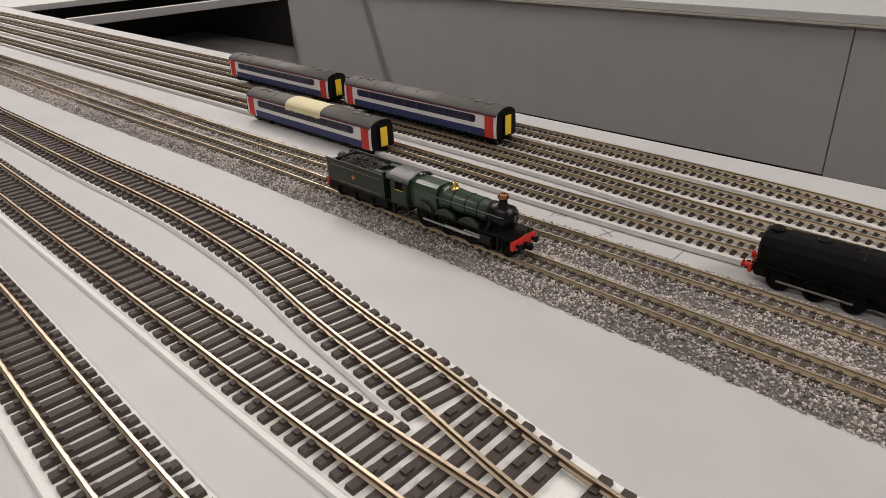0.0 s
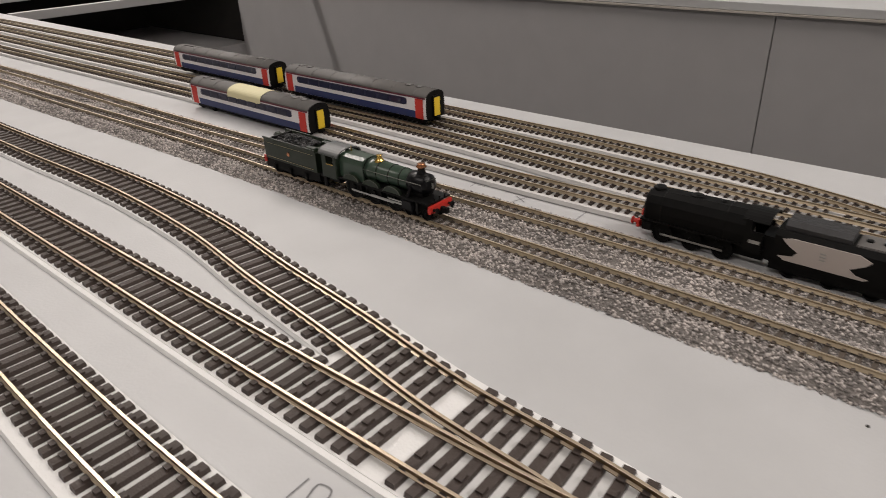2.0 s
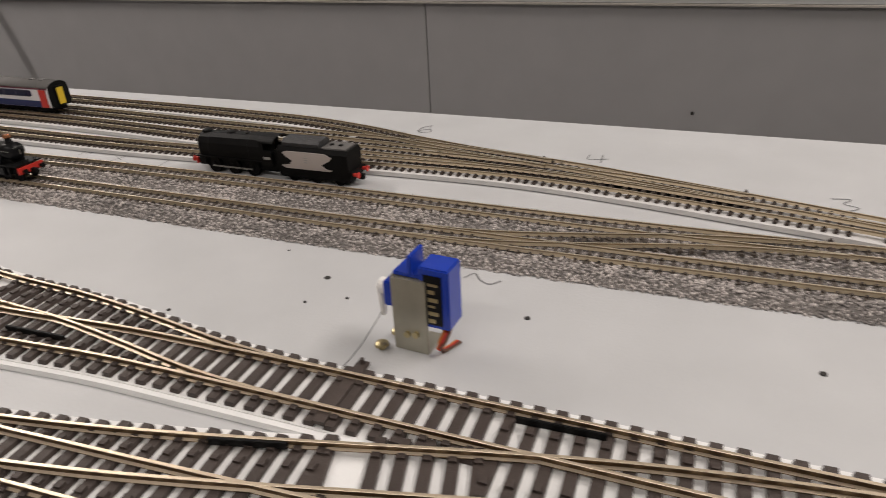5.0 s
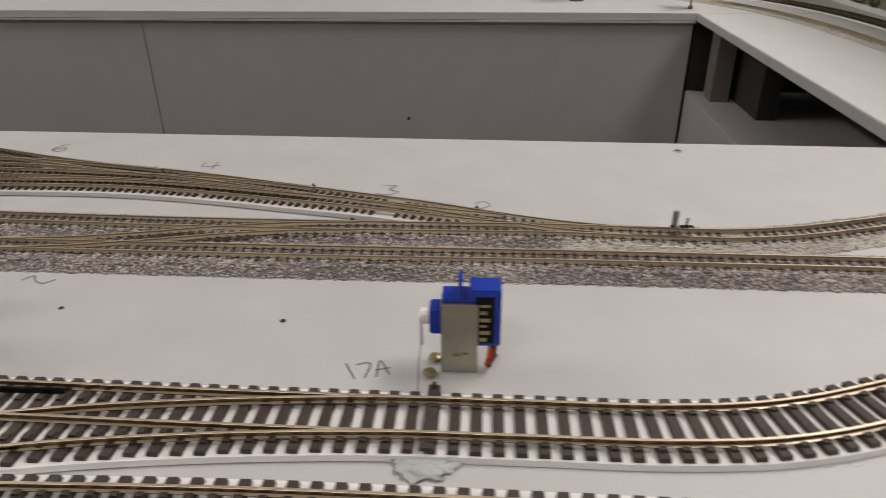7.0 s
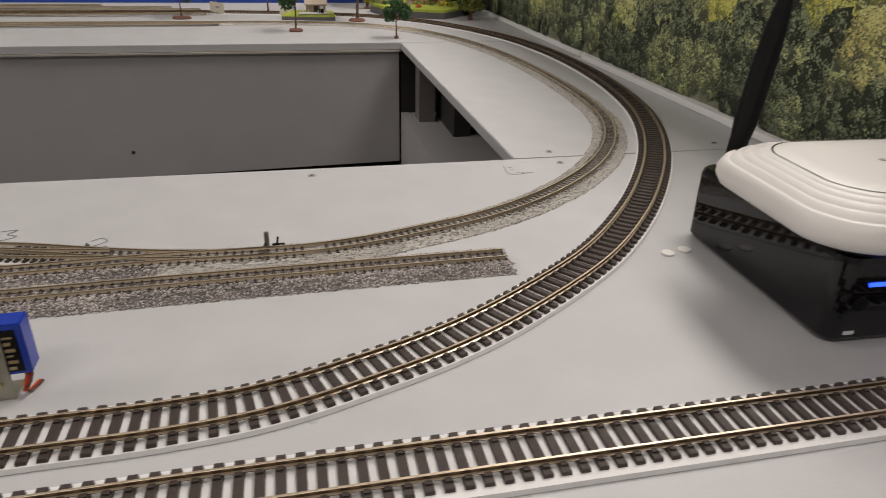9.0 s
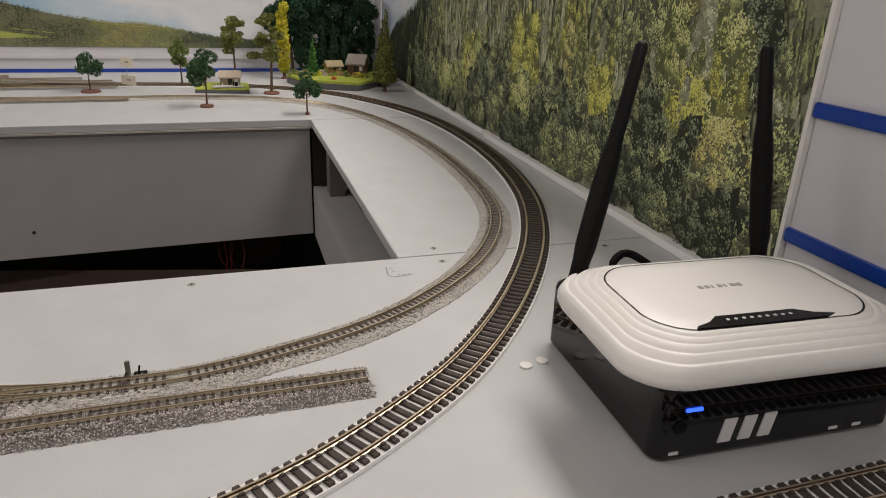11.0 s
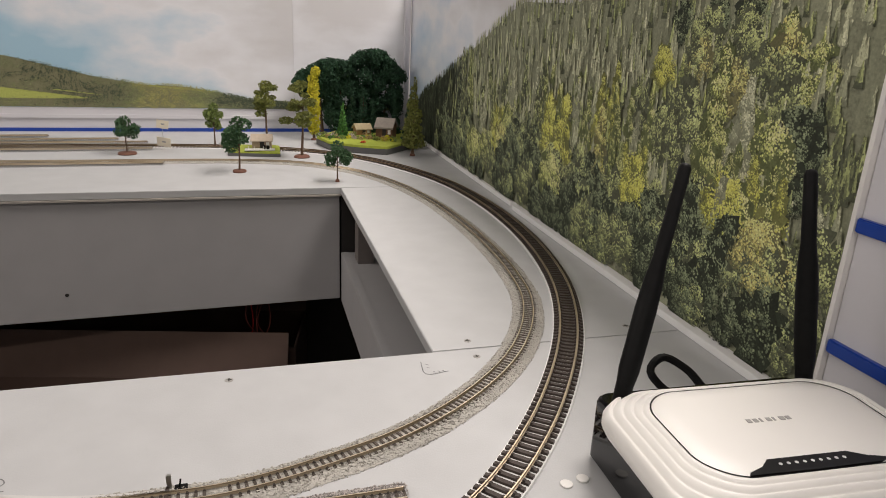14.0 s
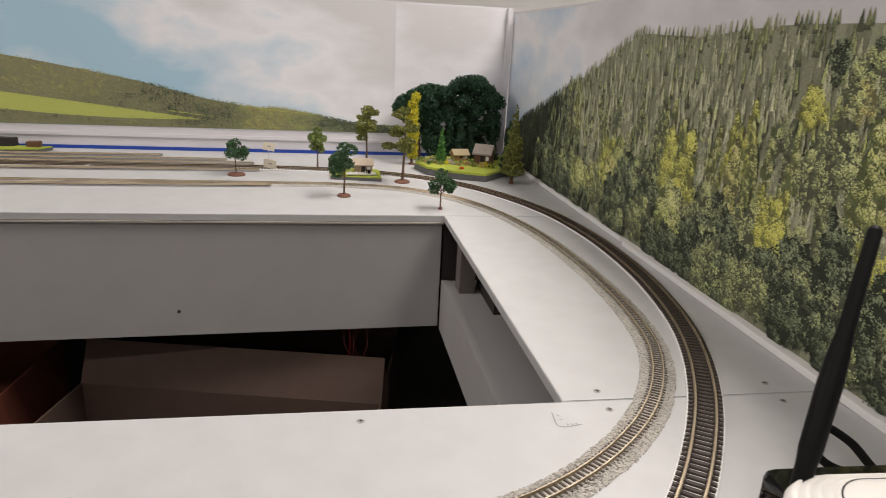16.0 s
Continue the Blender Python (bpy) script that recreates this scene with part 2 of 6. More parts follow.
def smooth_line(pts, step):
    """Catmull-Rom through the points, resampled at even steps."""
    pts = np.asarray(pts, float)
    chord = np.linalg.norm(np.diff(pts, axis=0), axis=1)
    slope = np.diff(pts, axis=0) / chord[:, None]
    tang = np.vstack([slope[0], [(a * v + b * u) / (u + v) for a, b, u, v in zip(slope, slope[1:], chord, chord[1:])], slope[-1]]) if len(pts) > 2 else np.vstack([slope[0], slope[0]])
    out = []
    for k in range(len(pts) - 1):
        p1, p2, d = pts[k], pts[k + 1], chord[k]
        n = max(2, int(d / step) + 1)
        for t in np.linspace(0, 1, n, endpoint=False):
            out.append((2 * t ** 3 - 3 * t ** 2 + 1) * p1 + (t ** 3 - 2 * t ** 2 + t) * d * tang[k] + (3 * t ** 2 - 2 * t ** 3) * p2 + (t ** 3 - t ** 2) * d * tang[k + 1])
    out.append(pts[-1])
    out = np.array(out)
    s = np.r_[0, np.cumsum(np.linalg.norm(np.diff(out, axis=0), axis=1))]
    k = np.linspace(0, s[-1], max(2, int(round(s[-1] / step)) + 1))
    return np.stack([np.interp(k, s, out[:, j]) for j in range(out.shape[1])], 1)


def tangents(line):
    d = np.gradient(line, axis=0)
    return d / np.linalg.norm(d, axis=1)[:, None]


def sweep(name, line, profile, z, material, parent, smooth=False, closed=True):
    """A profile (across, up) carried along a flat line."""
    t = tangents(line)
    n = np.stack([-t[:, 1], t[:, 0]], 1)
    m = len(profile)
    verts = []
    for p, q in zip(line, n):
        for u, h in profile:
            verts.append((p[0] + q[0] * u, p[1] + q[1] * u, z + h))
    faces = []
    for i in range(len(line) - 1):
        for j in range(m if closed else m - 1):
            a, b = i * m + j, i * m + (j + 1) % m
            faces.append((a, a + m, b + m, b))
    if closed:
        faces.append(tuple(range(m)))
        faces.append(tuple(range((len(line) - 1) * m, len(line) * m))[::-1])
    return pydata(name, verts, faces, material, parent, smooth)


# ---- the room round the layout ----
def setting(name, bm, material, label):
    return tagged(part(name, bm, material), label, kind="structure")


setting("floor", new_box(-4.2, 2.2, -2.4, 2.4, -1.0, -0.95), CARPET, "dark carpeted floor, darkened further for the shade under the layout")
setting("ceiling", new_box(-4.2, 2.2, -2.4, 2.4, 1.7, 1.75), CEILW, "plain white ceiling")
setting("wall_north", new_box(-4.2, 2.2, 2.4, 2.45, -1.0, 1.75), ROOMW, "plain pale room wall")
setting("wall_south", new_box(-4.2, 2.2, -2.45, -2.4, -1.0, 1.75), ROOMW, "plain pale room wall")
setting("wall_west", new_box(-4.25, -4.2, -2.4, 2.4, -1.0, 1.75), ROOMW, "plain pale room wall")
setting("wall_east", new_box(2.2, 2.25, -2.4, 2.4, -1.0, 1.75), ROOMW, "plain pale room wall")

# ---- baseboards round the open well ----
front = thing("front_baseboard", label="flat grey painted baseboard carrying the near tracks", category="baseboard", kind="structure")
part("board_top", new_box(-3.2, 0.288, -0.75, -0.0005, -0.012, 0.0, 0.0008), BOARD, front)
right = thing("end_baseboard", label="grey painted baseboard joining the two long boards", category="baseboard", kind="structure")
part("board_top", new_box(0.0, 0.288, 0.0005, 0.6695, -0.012, 0.0, 0.0008), BOARD, right)
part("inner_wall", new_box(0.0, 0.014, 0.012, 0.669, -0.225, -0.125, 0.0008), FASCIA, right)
# Near-black backing added so the opening behind the shelf looks unlit.
part("shade_backing", new_box(0.288, 0.3, 0.012, 0.669, -0.1265, -0.012), DARKGAP, right)
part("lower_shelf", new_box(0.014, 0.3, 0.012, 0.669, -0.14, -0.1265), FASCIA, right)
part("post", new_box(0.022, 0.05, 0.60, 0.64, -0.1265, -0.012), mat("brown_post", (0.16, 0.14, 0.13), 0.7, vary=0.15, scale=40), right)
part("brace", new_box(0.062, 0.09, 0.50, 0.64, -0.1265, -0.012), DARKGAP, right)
far = thing("far_baseboard", label="grey painted baseboard along the scenic wall", category="baseboard", kind="structure")
part("board_top", new_box(-3.2, 0.288, 0.6705, 1.335, -0.012, 0.0, 0.0008), BOARD, far)
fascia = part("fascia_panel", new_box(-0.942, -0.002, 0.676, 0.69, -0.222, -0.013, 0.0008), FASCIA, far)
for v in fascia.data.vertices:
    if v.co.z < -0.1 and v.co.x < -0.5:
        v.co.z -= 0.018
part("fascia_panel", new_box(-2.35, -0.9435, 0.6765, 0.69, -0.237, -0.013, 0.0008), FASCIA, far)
part("edge_lip", new_box(-2.35, 0.0, 0.668, 0.676, -0.016, -0.0125, 0.0004), EDGE, far)
left = thing("west_baseboard", label="grey painted baseboard over a dark opening", category="baseboard", kind="structure")
part("board_top", new_box(-3.2, -2.36, 0.0005, 0.67, -0.012, 0.0, 0.0008), BOARD, left)
part("edge_beam", new_box(-2.04, -2.022, 0.001, 0.67, -0.014, 0.001, 0.0008), FASCIA, left)
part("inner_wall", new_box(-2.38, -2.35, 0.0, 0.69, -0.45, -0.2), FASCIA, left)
# Near-black backing and side added to give the opening its darkness.
part("shade_backing", new_box(-2.92, -2.9, 0.0, 0.69, -0.45, -0.012), DARKGAP, left)
part("shade_side", new_box(-2.9, -2.35, 0.69, 0.7, -0.45, -0.012), DARKGAP, left)
part("lower_shelf", new_box(-2.9, -2.35, 0.0, 0.69, -0.2, -0.185), FASCIA, left)

# Unseen near-black panels added to make the space under the boards look unlit.
under = thing("under_board_panels", label="added near-black panels keeping the space below the boards dark", category="panel", kind="structure")
part("shade_backing", new_box(-3.2, 0.3, 1.3, 1.31, -0.95, -0.013), DARKGAP, under)
part("shade_side", new_box(0.301, 0.311, -0.75, 1.3, -0.95, -0.013), DARKGAP, under)
part("shade_end", new_box(0.002, 0.287, 0.678, 0.684, -0.23, -0.0135), DARKGAP, under)

# ---- scenic walls ----
YEND = -0.1635
east = thing("scenic_wall_east", label="printed forest backdrop panel with white edging", category="backdrop", kind="structure")
part("panel", new_box(0.2785, 0.288, YEND, 1.335, 0.0, 0.39), WALLW, east)
EDGING = mat("white_edging", (0.86, 0.86, 0.85), 0.4, vary=0.02, scale=20)
edge = part("bottom_edging", new_box(0.2645, 0.2785, YEND, 0.505, 0.0005, 0.0085, 0.0006), EDGING, east)
for v in edge.data.vertices:
    if v.co.y > 0.4 and v.co.x < 0.27:
        v.co.y -= 0.022
part("bottom_edging", new_box(0.2705, 0.2785, 0.5055, 1.335, 0.0005, 0.0085, 0.0006), EDGING, east)
part("end_edging", new_box(0.2735, 0.289, YEND - 0.0045, YEND - 0.0005, 0.0005, 0.39), WHITEP, east)
slat = thing("slat_wall_east", label="white slatted wall panel with blue inserts", category="slat wall", kind="structure")
part("panel", new_box(0.279, 0.295, -0.75, YEND - 0.005, 0.0, 0.5), WALLW, slat)
for k in range(4):
    part("slat_insert", new_box(0.274, 0.2795, -0.75, YEND - 0.005, 0.0595 + k * 0.0985, 0.0705 + k * 0.0985, 0.001), BLUESLAT, slat)
north = thing("scenic_wall_north", label="printed valley backdrop above a white slatted strip", category="backdrop", kind="structure")
part("panel", new_box(-3.2, 0.272, 1.337, 1.35, 0.0, 0.40), WALLW, north)
part("slat_insert", new_box(-3.2, 0.272, 1.334, 1.337, 0.0005, 0.009), BLUESLAT, north)
part("edging", new_box(-3.2, 0.272, 1.332, 1.337, 0.033, 0.043, 0.001), WALLW, north)
part("corner_trim", new_box(0.258, 0.272, 1.322, 1.337, 0.0, 0.40, 0.002), WALLW, north)

# ---- tracks ----
OO = dict(gauge=0.0165, head=0.0012, foot=0.0024, high=0.0026, length=0.030, width=0.0042, thick=0.002, pitch=0.0076)
NN = dict(gauge=0.0090, head=0.0011, foot=0.0018, high=0.0020, length=0.0175, width=0.0022, thick=0.0014, pitch=0.0052)


def sleeper_mesh(name, k, material):
    bm = bmesh.new()
    L, W, T = k["length"] / 2, k["width"] / 2, k["thick"]
    box(bm, -L, L, -W, W, 0, T)
    for v in bm.verts:
        if v.co.z > T / 2:
            v.co.x *= 0.985
            v.co.y *= 0.86
    g = k["gauge"] / 2 + k["head"] / 2
    for s in (-g, g):
        for q in (-1, 1):
            u = s + q * k["foot"] * 0.85
            box(bm, u - k["foot"] * 0.4, u + k["foot"] * 0.4, -W * 0.62, W * 0.62, T - 0.0001, T + k["high"] * 0.34)
    me = bpy.data.meshes.new(name)
    bm.to_mesh(me)
    bm.free()
    me.materials.append(material)
    return me


SLEEPER_OO = sleeper_mesh("sleeper", OO, SLEEPER)
SLEEPER_N = sleeper_mesh("sleeper", NN, NSLEEPER)
SLEEPER_W = sleeper_mesh("sleeper", NN, WSLEEPER)


def track(name, points, k, z, label, partner=None, skip=(), span=None, far_ends=True, underlay=None, lift=0.0):
    """Rails and sleepers along a line. partner: (line, 'main' or 'branch') of a turnout."""
    line = smooth_line(points, 0.006)
    root = thing(name, label=label, category="railway track", group="tracks")
    g = k["gauge"] / 2 + k["head"] / 2
    h, f, w = k["high"], k["foot"] / 2, k["head"] / 2
    prof = [(-f, 0), (f, 0), (f, h * 0.12), (w * 0.5, h * 0.28), (w * 0.5, h * 0.62), (w, h * 0.7), (w, h * 0.96), (w * 0.8, h), (-w * 0.8, h), (-w, h * 0.96), (-w, h * 0.7), (-w * 0.5, h * 0.62), (-w * 0.5, h * 0.28), (-f, h * 0.12)]
    if k is NN:
        prof = [prof[j] for j in (0, 1, 4, 5, 7, 8, 10, 11)]
    for s in (-1, 1):
        sweep("rail", line, [(u + s * g, v) for u, v in prof], z + k["thick"] + lift, RAIL if k is OO else RAIL_FINE, root)
    if underlay:
        material, wide, up, *side = underlay
        t, o = wide / 2, (side or [0.0])[0]
        sweep("underlay", line, [(o - t, 0), (o - t + 0.0006, up), (o + t - 0.0006, up), (o + t, 0)], 0.0003 + lift, material, root)
    fine = smooth_line(points, k["pitch"])
    tang = tangents(fine)
    mesh = SLEEPER_OO if k is OO else SLEEPER_N if underlay else SLEEPER_W
    singles, rest = [], []
    for p, t in zip(fine, tang):
        if any(a <= p[0] <= b for a, b in skip):
            continue
        nrm = np.array((-t[1], t[0]))
        grow, shift = 0.0, 0.0
        drop = False
        for other, role in partner or ():
            d = other - p[:2]
            near = np.argmin((d * d).sum(1))
            off = float(d[near] @ nrm)
            if near in (0, len(other) - 1) and (d[near] ** 2).sum() > (off * off + 0.00001):
                continue
            if abs(off) < k["length"] * (1.02 if name != "crossover_track" and len(other) != len(LO3a) else 0.66):
                if role == "branch":
                    drop = True
                else:
                    grow, shift = max(grow, abs(off)), off / 2
        if drop:
            continue
        item = (p, math.atan2(nrm[1], nrm[0]), (k["length"] + grow) / k["length"], nrm * shift)
        (singles if (span is None or span[0] <= p[0] <= span[1]) and len(singles) < 300 else rest).append(item)
    for p, a, sc, off in singles:
        ob = new("sleeper", mesh)
        ob.parent = root
        ob.location = (p[0] + off[0], p[1] + off[1], z)
        ob.rotation_euler = (0, 0, a + random.gauss(0, 0.006))
        ob.scale = (sc, 1, 1)
    if rest:
        V = np.array([v.co for v in mesh.vertices])[:8]
        F = [tuple(q.vertices) for q in mesh.polygons if max(q.vertices) < 8]
        verts, faces = [], []
        for i, (p, a, sc, off) in enumerate(rest):
            c, s = math.cos(a), math.sin(a)
            x, y = V[:, 0] * sc, V[:, 1]
            verts.append(np.stack([c * x - s * y + p[0] + off[0], s * x + c * y + p[1] + off[1], V[:, 2] + z], 1))
            faces += [tuple(q + i * len(V) for q in fc) for fc in F]
        tagged(pydata("sleeper_rest", np.vstack(verts), faces, mesh.materials[0], root), kind="stuff")
    return root, line


def dense(points):
    return smooth_line(points, 0.006)


ZO, ZN = 0.0022, 0.0026
P_O2 = [(-3.1, -0.341), (-1.6, -0.339), (-1.0, -0.3375), (-0.78, -0.335), (-0.712, -0.333), (-0.65, -0.3285), (-0.598, -0.3275), (-0.5, -0.3265), (-0.4, -0.3255), (-0.3, -0.3235), (-0.25, -0.322), (-0.219, -0.3185), (-0.195, -0.3125), (-0.1685, -0.303), (-0.139, -0.2915), (-0.106, -0.275), (-0.065, -0.2485), (-0.011, -0.2065), (0.042, -0.149), (0.092, -0.08), (0.1415, 0.005), (0.188, 0.118), (0.218, 0.25), (0.232, 0.4), (0.229, 0.54), (0.205, 0.69), (0.16, 0.81), (0.095, 0.92), (0.0, 1.01), (-0.15, 1.075), (-0.32, 1.1), (-0.6, 1.1), (-3.1, 1.09)]
P_O1 = [(-3.1, -0.315), (-1.6, -0.297), (-1.15, -0.2865), (-1.0, -0.282), (-0.92, -0.287), (-0.87, -0.2945), (-0.8, -0.303), (-0.75, -0.3105), (-0.685, -0.3145), (-0.648, -0.3195), (-0.616, -0.3245), (-0.585, -0.3268), (-0.556, -0.3271)]
P_O3 = [(-3.1, -0.394), (-1.0, -0.391), (-0.75, -0.392), (-0.62, -0.3845), (-0.5, -0.3765), (-0.4, -0.371), (-0.3, -0.3685), (0.0, -0.367), (0.28, -0.366)]
P_O3a = [(-0.735, -0.3912), (-0.68, -0.386), (-0.62, -0.376), (-0.565, -0.3635), (-0.525, -0.3535), (-0.49, -0.345), (-0.453, -0.3372), (-0.43, -0.3335), (-0.38, -0.3275), (-0.34, -0.3246), (-0.32, -0.324)]
LO1, LO2, LO3, LO3a = dense(P_O1), dense(P_O2[:16]), dense(P_O3), dense(P_O3a)
UN = (FOAM, 0.036, 0.0021, -0.0012)
main_root, _ = track("outer_main_track", P_O2, OO, ZO, "brown sleepered track curving along the printed wall", [(LO1, "main"), (LO3a, "main")], [(-0.750, -0.741)], (-1.2, 0.3), underlay=(FOAM, 0.033, 0.0021))
sweep("underlay_edge", dense(P_O2[:9]), [(-0.0187, 0), (-0.0181, 0.0019), (0.012, 0.0019), (0.0126, 0)], 0.0002, FOAM, main_root)
track("outer_loop_track", P_O1, OO, ZO, "brown sleepered track running into a turnout", [(LO2, "branch")], [(-0.775, -0.76)], (-1.5, 0.0), underlay=(FOAM, 0.033, 0.00205), lift=0.00012)
track("near_track", P_O3, OO, ZO, "straight brown sleepered track along the board edge", [(LO3a, "main")], [(-0.765, -0.752)], (-1.2, 0.3), underlay=UN)
track("crossover_track", P_O3a, OO, ZO, "short curved track between two turnouts", [(LO3, "branch"), (LO2, "branch")], [(-0.545, -0.537)], None, underlay=(FOAM, 0.033, 0.00205), lift=0.00015)

P_N1 = [(-3.1, -0.24), (-1.58, -0.225), (-1.28, -0.217), (-1.04, -0.208), (-0.8, -0.2065), (-0.6, -0.2065), (-0.4, -0.2035), (-0.27, -0.2), (-0.15, -0.198), (-0.07, -0.197)]
P_N2 = [(-3.1, -0.208), (-1.68, -0.2), (-1.35, -0.191), (-1.1, -0.187), (-0.84, -0.1745), (-0.7, -0.1725), (-0.46, -0.1735), (-0.35, -0.171), (-0.278, -0.1685), (-0.217, -0.170), (-0.184, -0.169), (-0.15, -0.163), (-0.113, -0.152), (-0.071, -0.137), (-0.023, -0.111), (0.026, -0.073), (0.067, -0.03), (0.107, 0.031), (0.137, 0.105), (0.15, 0.179), (0.157, 0.289), (0.154, 0.42), (0.138, 0.56), (0.1, 0.7), (0.04, 0.81), (-0.05, 0.885), (-0.2, 0.922), (-0.33, 0.925), (-0.6, 0.925), (-3.1, 0.92)]
P_NX = [(-0.585, -0.2062), (-0.55, -0.2035), (-0.5, -0.193), (-0.46, -0.1825), (-0.42, -0.1755), (-0.39, -0.173)]
P_Y1 = [(-3.1, -0.165), (-1.8, -0.15), (-1.35, -0.136), (-1.2, -0.131), (-0.77, -0.131), (-0.635, -0.121), (-0.54, -0.1205), (-0.49, -0.126), (-0.441, -0.134), (-0.39, -0.1425), (-0.34, -0.1525), (-0.31, -0.1575)]
P_Y2 = [(-3.1, -0.13), (-1.55, -0.108), (-1.3, -0.102), (-0.9, -0.0975), (-0.77, -0.104), (-0.68, -0.1035), (-0.6, -0.1045), (-0.53, -0.109), (-0.47, -0.1165), (-0.43, -0.1245)]
P_Y3 = [(-3.1, -0.1), (-1.6, -0.076), (-0.93, -0.073), (-0.78, -0.079), (-0.7, -0.0815), (-0.63, -0.0855), (-0.57, -0.094), (-0.54, -0.0995)]
P_Y4 = [(-3.1, -0.07), (-1.7, -0.046), (-0.95, -0.044), (-0.79, -0.049), (-0.733, -0.0535), (-0.685, -0.063), (-0.635, -0.0775), (-0.591, -0.0885), (-0.55, -0.096), (-0.512, -0.1035), (-0.476, -0.112), (-0.443, -0.12), (-0.413, -0.1275), (-0.385, -0.1345), (-0.359, -0.141), (-0.32, -0.153), (-0.28, -0.1635), (-0.235, -0.1695), (-0.21, -0.1702)]
LN1, LN2, LNX, LY1, LY2, LY3, LY4 = (dense(q) for q in (P_N1, P_N2[:14], P_NX, P_Y1, P_Y2, P_Y3, P_Y4))
GU = (GREYFOAM, 0.025, 0.0025)
track("ballasted_siding", P_N1, NN, ZN, "small ballasted track ending at a cut stub", [(LNX, "main")], (), (-1.35, 0), underlay=None)
track("inner_main_track", P_N2, NN, ZN, "small ballasted track curving round the end board", [(LNX, "main"), (LY4, "main")], [(-0.444, -0.433), (-0.19, -0.182)], (-1.2, -0.1))
track("siding_crossover", P_NX, NN, ZN, "short crossover between the ballasted tracks", [(LN1, "branch"), (LN2, "branch")], lift=0.00012)
track("yard_track", P_Y4, NN, ZN, "small storage track at the well edge", [(LY3, "main"), (LY2, "main"), (LY1, "main"), (LN2, "branch")], [(-0.623, -0.612), (-0.5, -0.49), (-0.378, -0.368)], (-1.3, 0), underlay=GU)
track("yard_track", P_Y3, NN, ZN, "small storage track with two coaches on it", [(LY4, "branch")], (), (-1.3, 0), underlay=(GREYFOAM, 0.025, 0.00245), lift=0.0001)
track("yard_track", P_Y2, NN, ZN, "small storage track between others", [(LY4, "branch")], (), (-1.3, 0), underlay=(GREYFOAM, 0.025, 0.0024), lift=0.00015)
track("yard_track", P_Y1, NN, ZN, "small storage track behind a black locomotive", [(LY4, "branch")], (), (-1.3, 0), underlay=(GREYFOAM, 0.024, 0.00235), lift=0.0002)
for y, x1 in ((0.895, -0.33), (1.06, -0.37), (1.145, -0.39), (1.19, -0.46), (1.235, -0.62)):
    track("far_station_track", [(-3.1, y), (-1.5, y), (x1 - 0.3, y), (x1, y + 0.01)], NN, ZN, "track on the far board", None, (), (0.5, 0.6))


def ballast(name, points, halves, top, count, pale, label, x_range=None):
    """A low shoulder of loose stones: a rough bed with thousands of grains on it."""
    line = smooth_line(points, 0.006)
    a, b = halves
    root = thing(name, label=label, category="ballast", kind="stuff")
    sweep("bed", line, [(-a, 0.0004), (-a + 0.003, top * 0.55), (-a + 0.007, top), (b - 0.007, top), (b - 0.003, top * 0.55), (b, 0.0004)], 0.0, PALEBASE if pale else SHADED_BED, root, closed=False)
    rng = np.random.default_rng(7)
    t = tangents(line)
    idx = np.arange(len(line))
    if x_range:
        idx = idx[(line[:, 0] > x_range[0]) & (line[:, 0] < x_range[1])]
    i = rng.choice(idx, count)
    u = rng.uniform(-a - 0.001, b + 0.001, count)
    edge = np.minimum(u + a, b - u)
    z = np.clip(edge / 0.007, 0, 1) * top
    c = line[i] + t[i] * rng.uniform(-0.003, 0.003, count)[:, None] + np.stack([-t[i][:, 1], t[i][:, 0]], 1) * u[:, None]
    base = np.array([(1, 0, 0), (-0.6, 0.8, 0), (-0.5, -0.8, 0.1), (0.1, 0.1, 0.9), (0, 0, -0.6)])
    faces0 = np.array([(0, 1, 3), (1, 2, 3), (2, 0, 3), (1, 0, 4), (2, 1, 4), (0, 2, 4)])
    size = rng.uniform(0.0007, 0.0014, count) * np.where(np.abs(u) < 0.0065, 0.55, 0.85)
    z = z + rng.uniform(-0.0004, 0.0007, count) * (np.abs(u) > 0.0065)
    z = z + np.where(np.abs(u) < 0.0055, 0.0002, 0.0)
    ang = rng.uniform(0, 6.28, count)
    jit = base[None] * rng.uniform(0.6, 1.3, (count, 5, 3))
    x = (jit[:, :, 0] * np.cos(ang)[:, None] - jit[:, :, 1] * np.sin(ang)[:, None]) * size[:, None] + c[:, None, 0]
    y = (jit[:, :, 0] * np.sin(ang)[:, None] + jit[:, :, 1] * np.cos(ang)[:, None]) * size[:, None] + c[:, None, 1]
    zz = jit[:, :, 2] * size[:, None] + z[:, None]
    verts = np.stack([x, y, zz], 2).reshape(-1, 3)
    faces = (faces0[None] + (np.arange(count) * 5)[:, None, None]).reshape(-1, 3)
    me = bpy.data.meshes.new("stones")
    me.vertices.add(len(verts)), me.vertices.foreach_set("co", verts.ravel())
    me.loops.add(faces.size), me.loops.foreach_set("vertex_index", faces.ravel().astype(np.int32))
    me.polygons.add(len(faces)), me.polygons.foreach_set("loop_start", np.arange(0, faces.size, 3, dtype=np.int32))
    me.update(calc_edges=True)
    me.materials.append(BALLAST_PALE if pale else BALLAST)
    ob = new("stones", me)
    ob.parent = root
    return root


ballast("siding_ballast", P_N1, (0.0195, 0.016), 0.0032, 66000, False, "loose grey ballast under the siding", (-1.6, -0.05))
ballast("main_ballast", P_N2[:9], (0.0165, 0.0155), 0.0032, 46000, False, "loose grey ballast under the main line", (-1.6, -0.272))
ballast("curve_ballast", P_N2[8:], (0.0165, 0.0165), 0.0032, 36000, True, "pale loose ballast round the curve", (-0.3, 0.3))

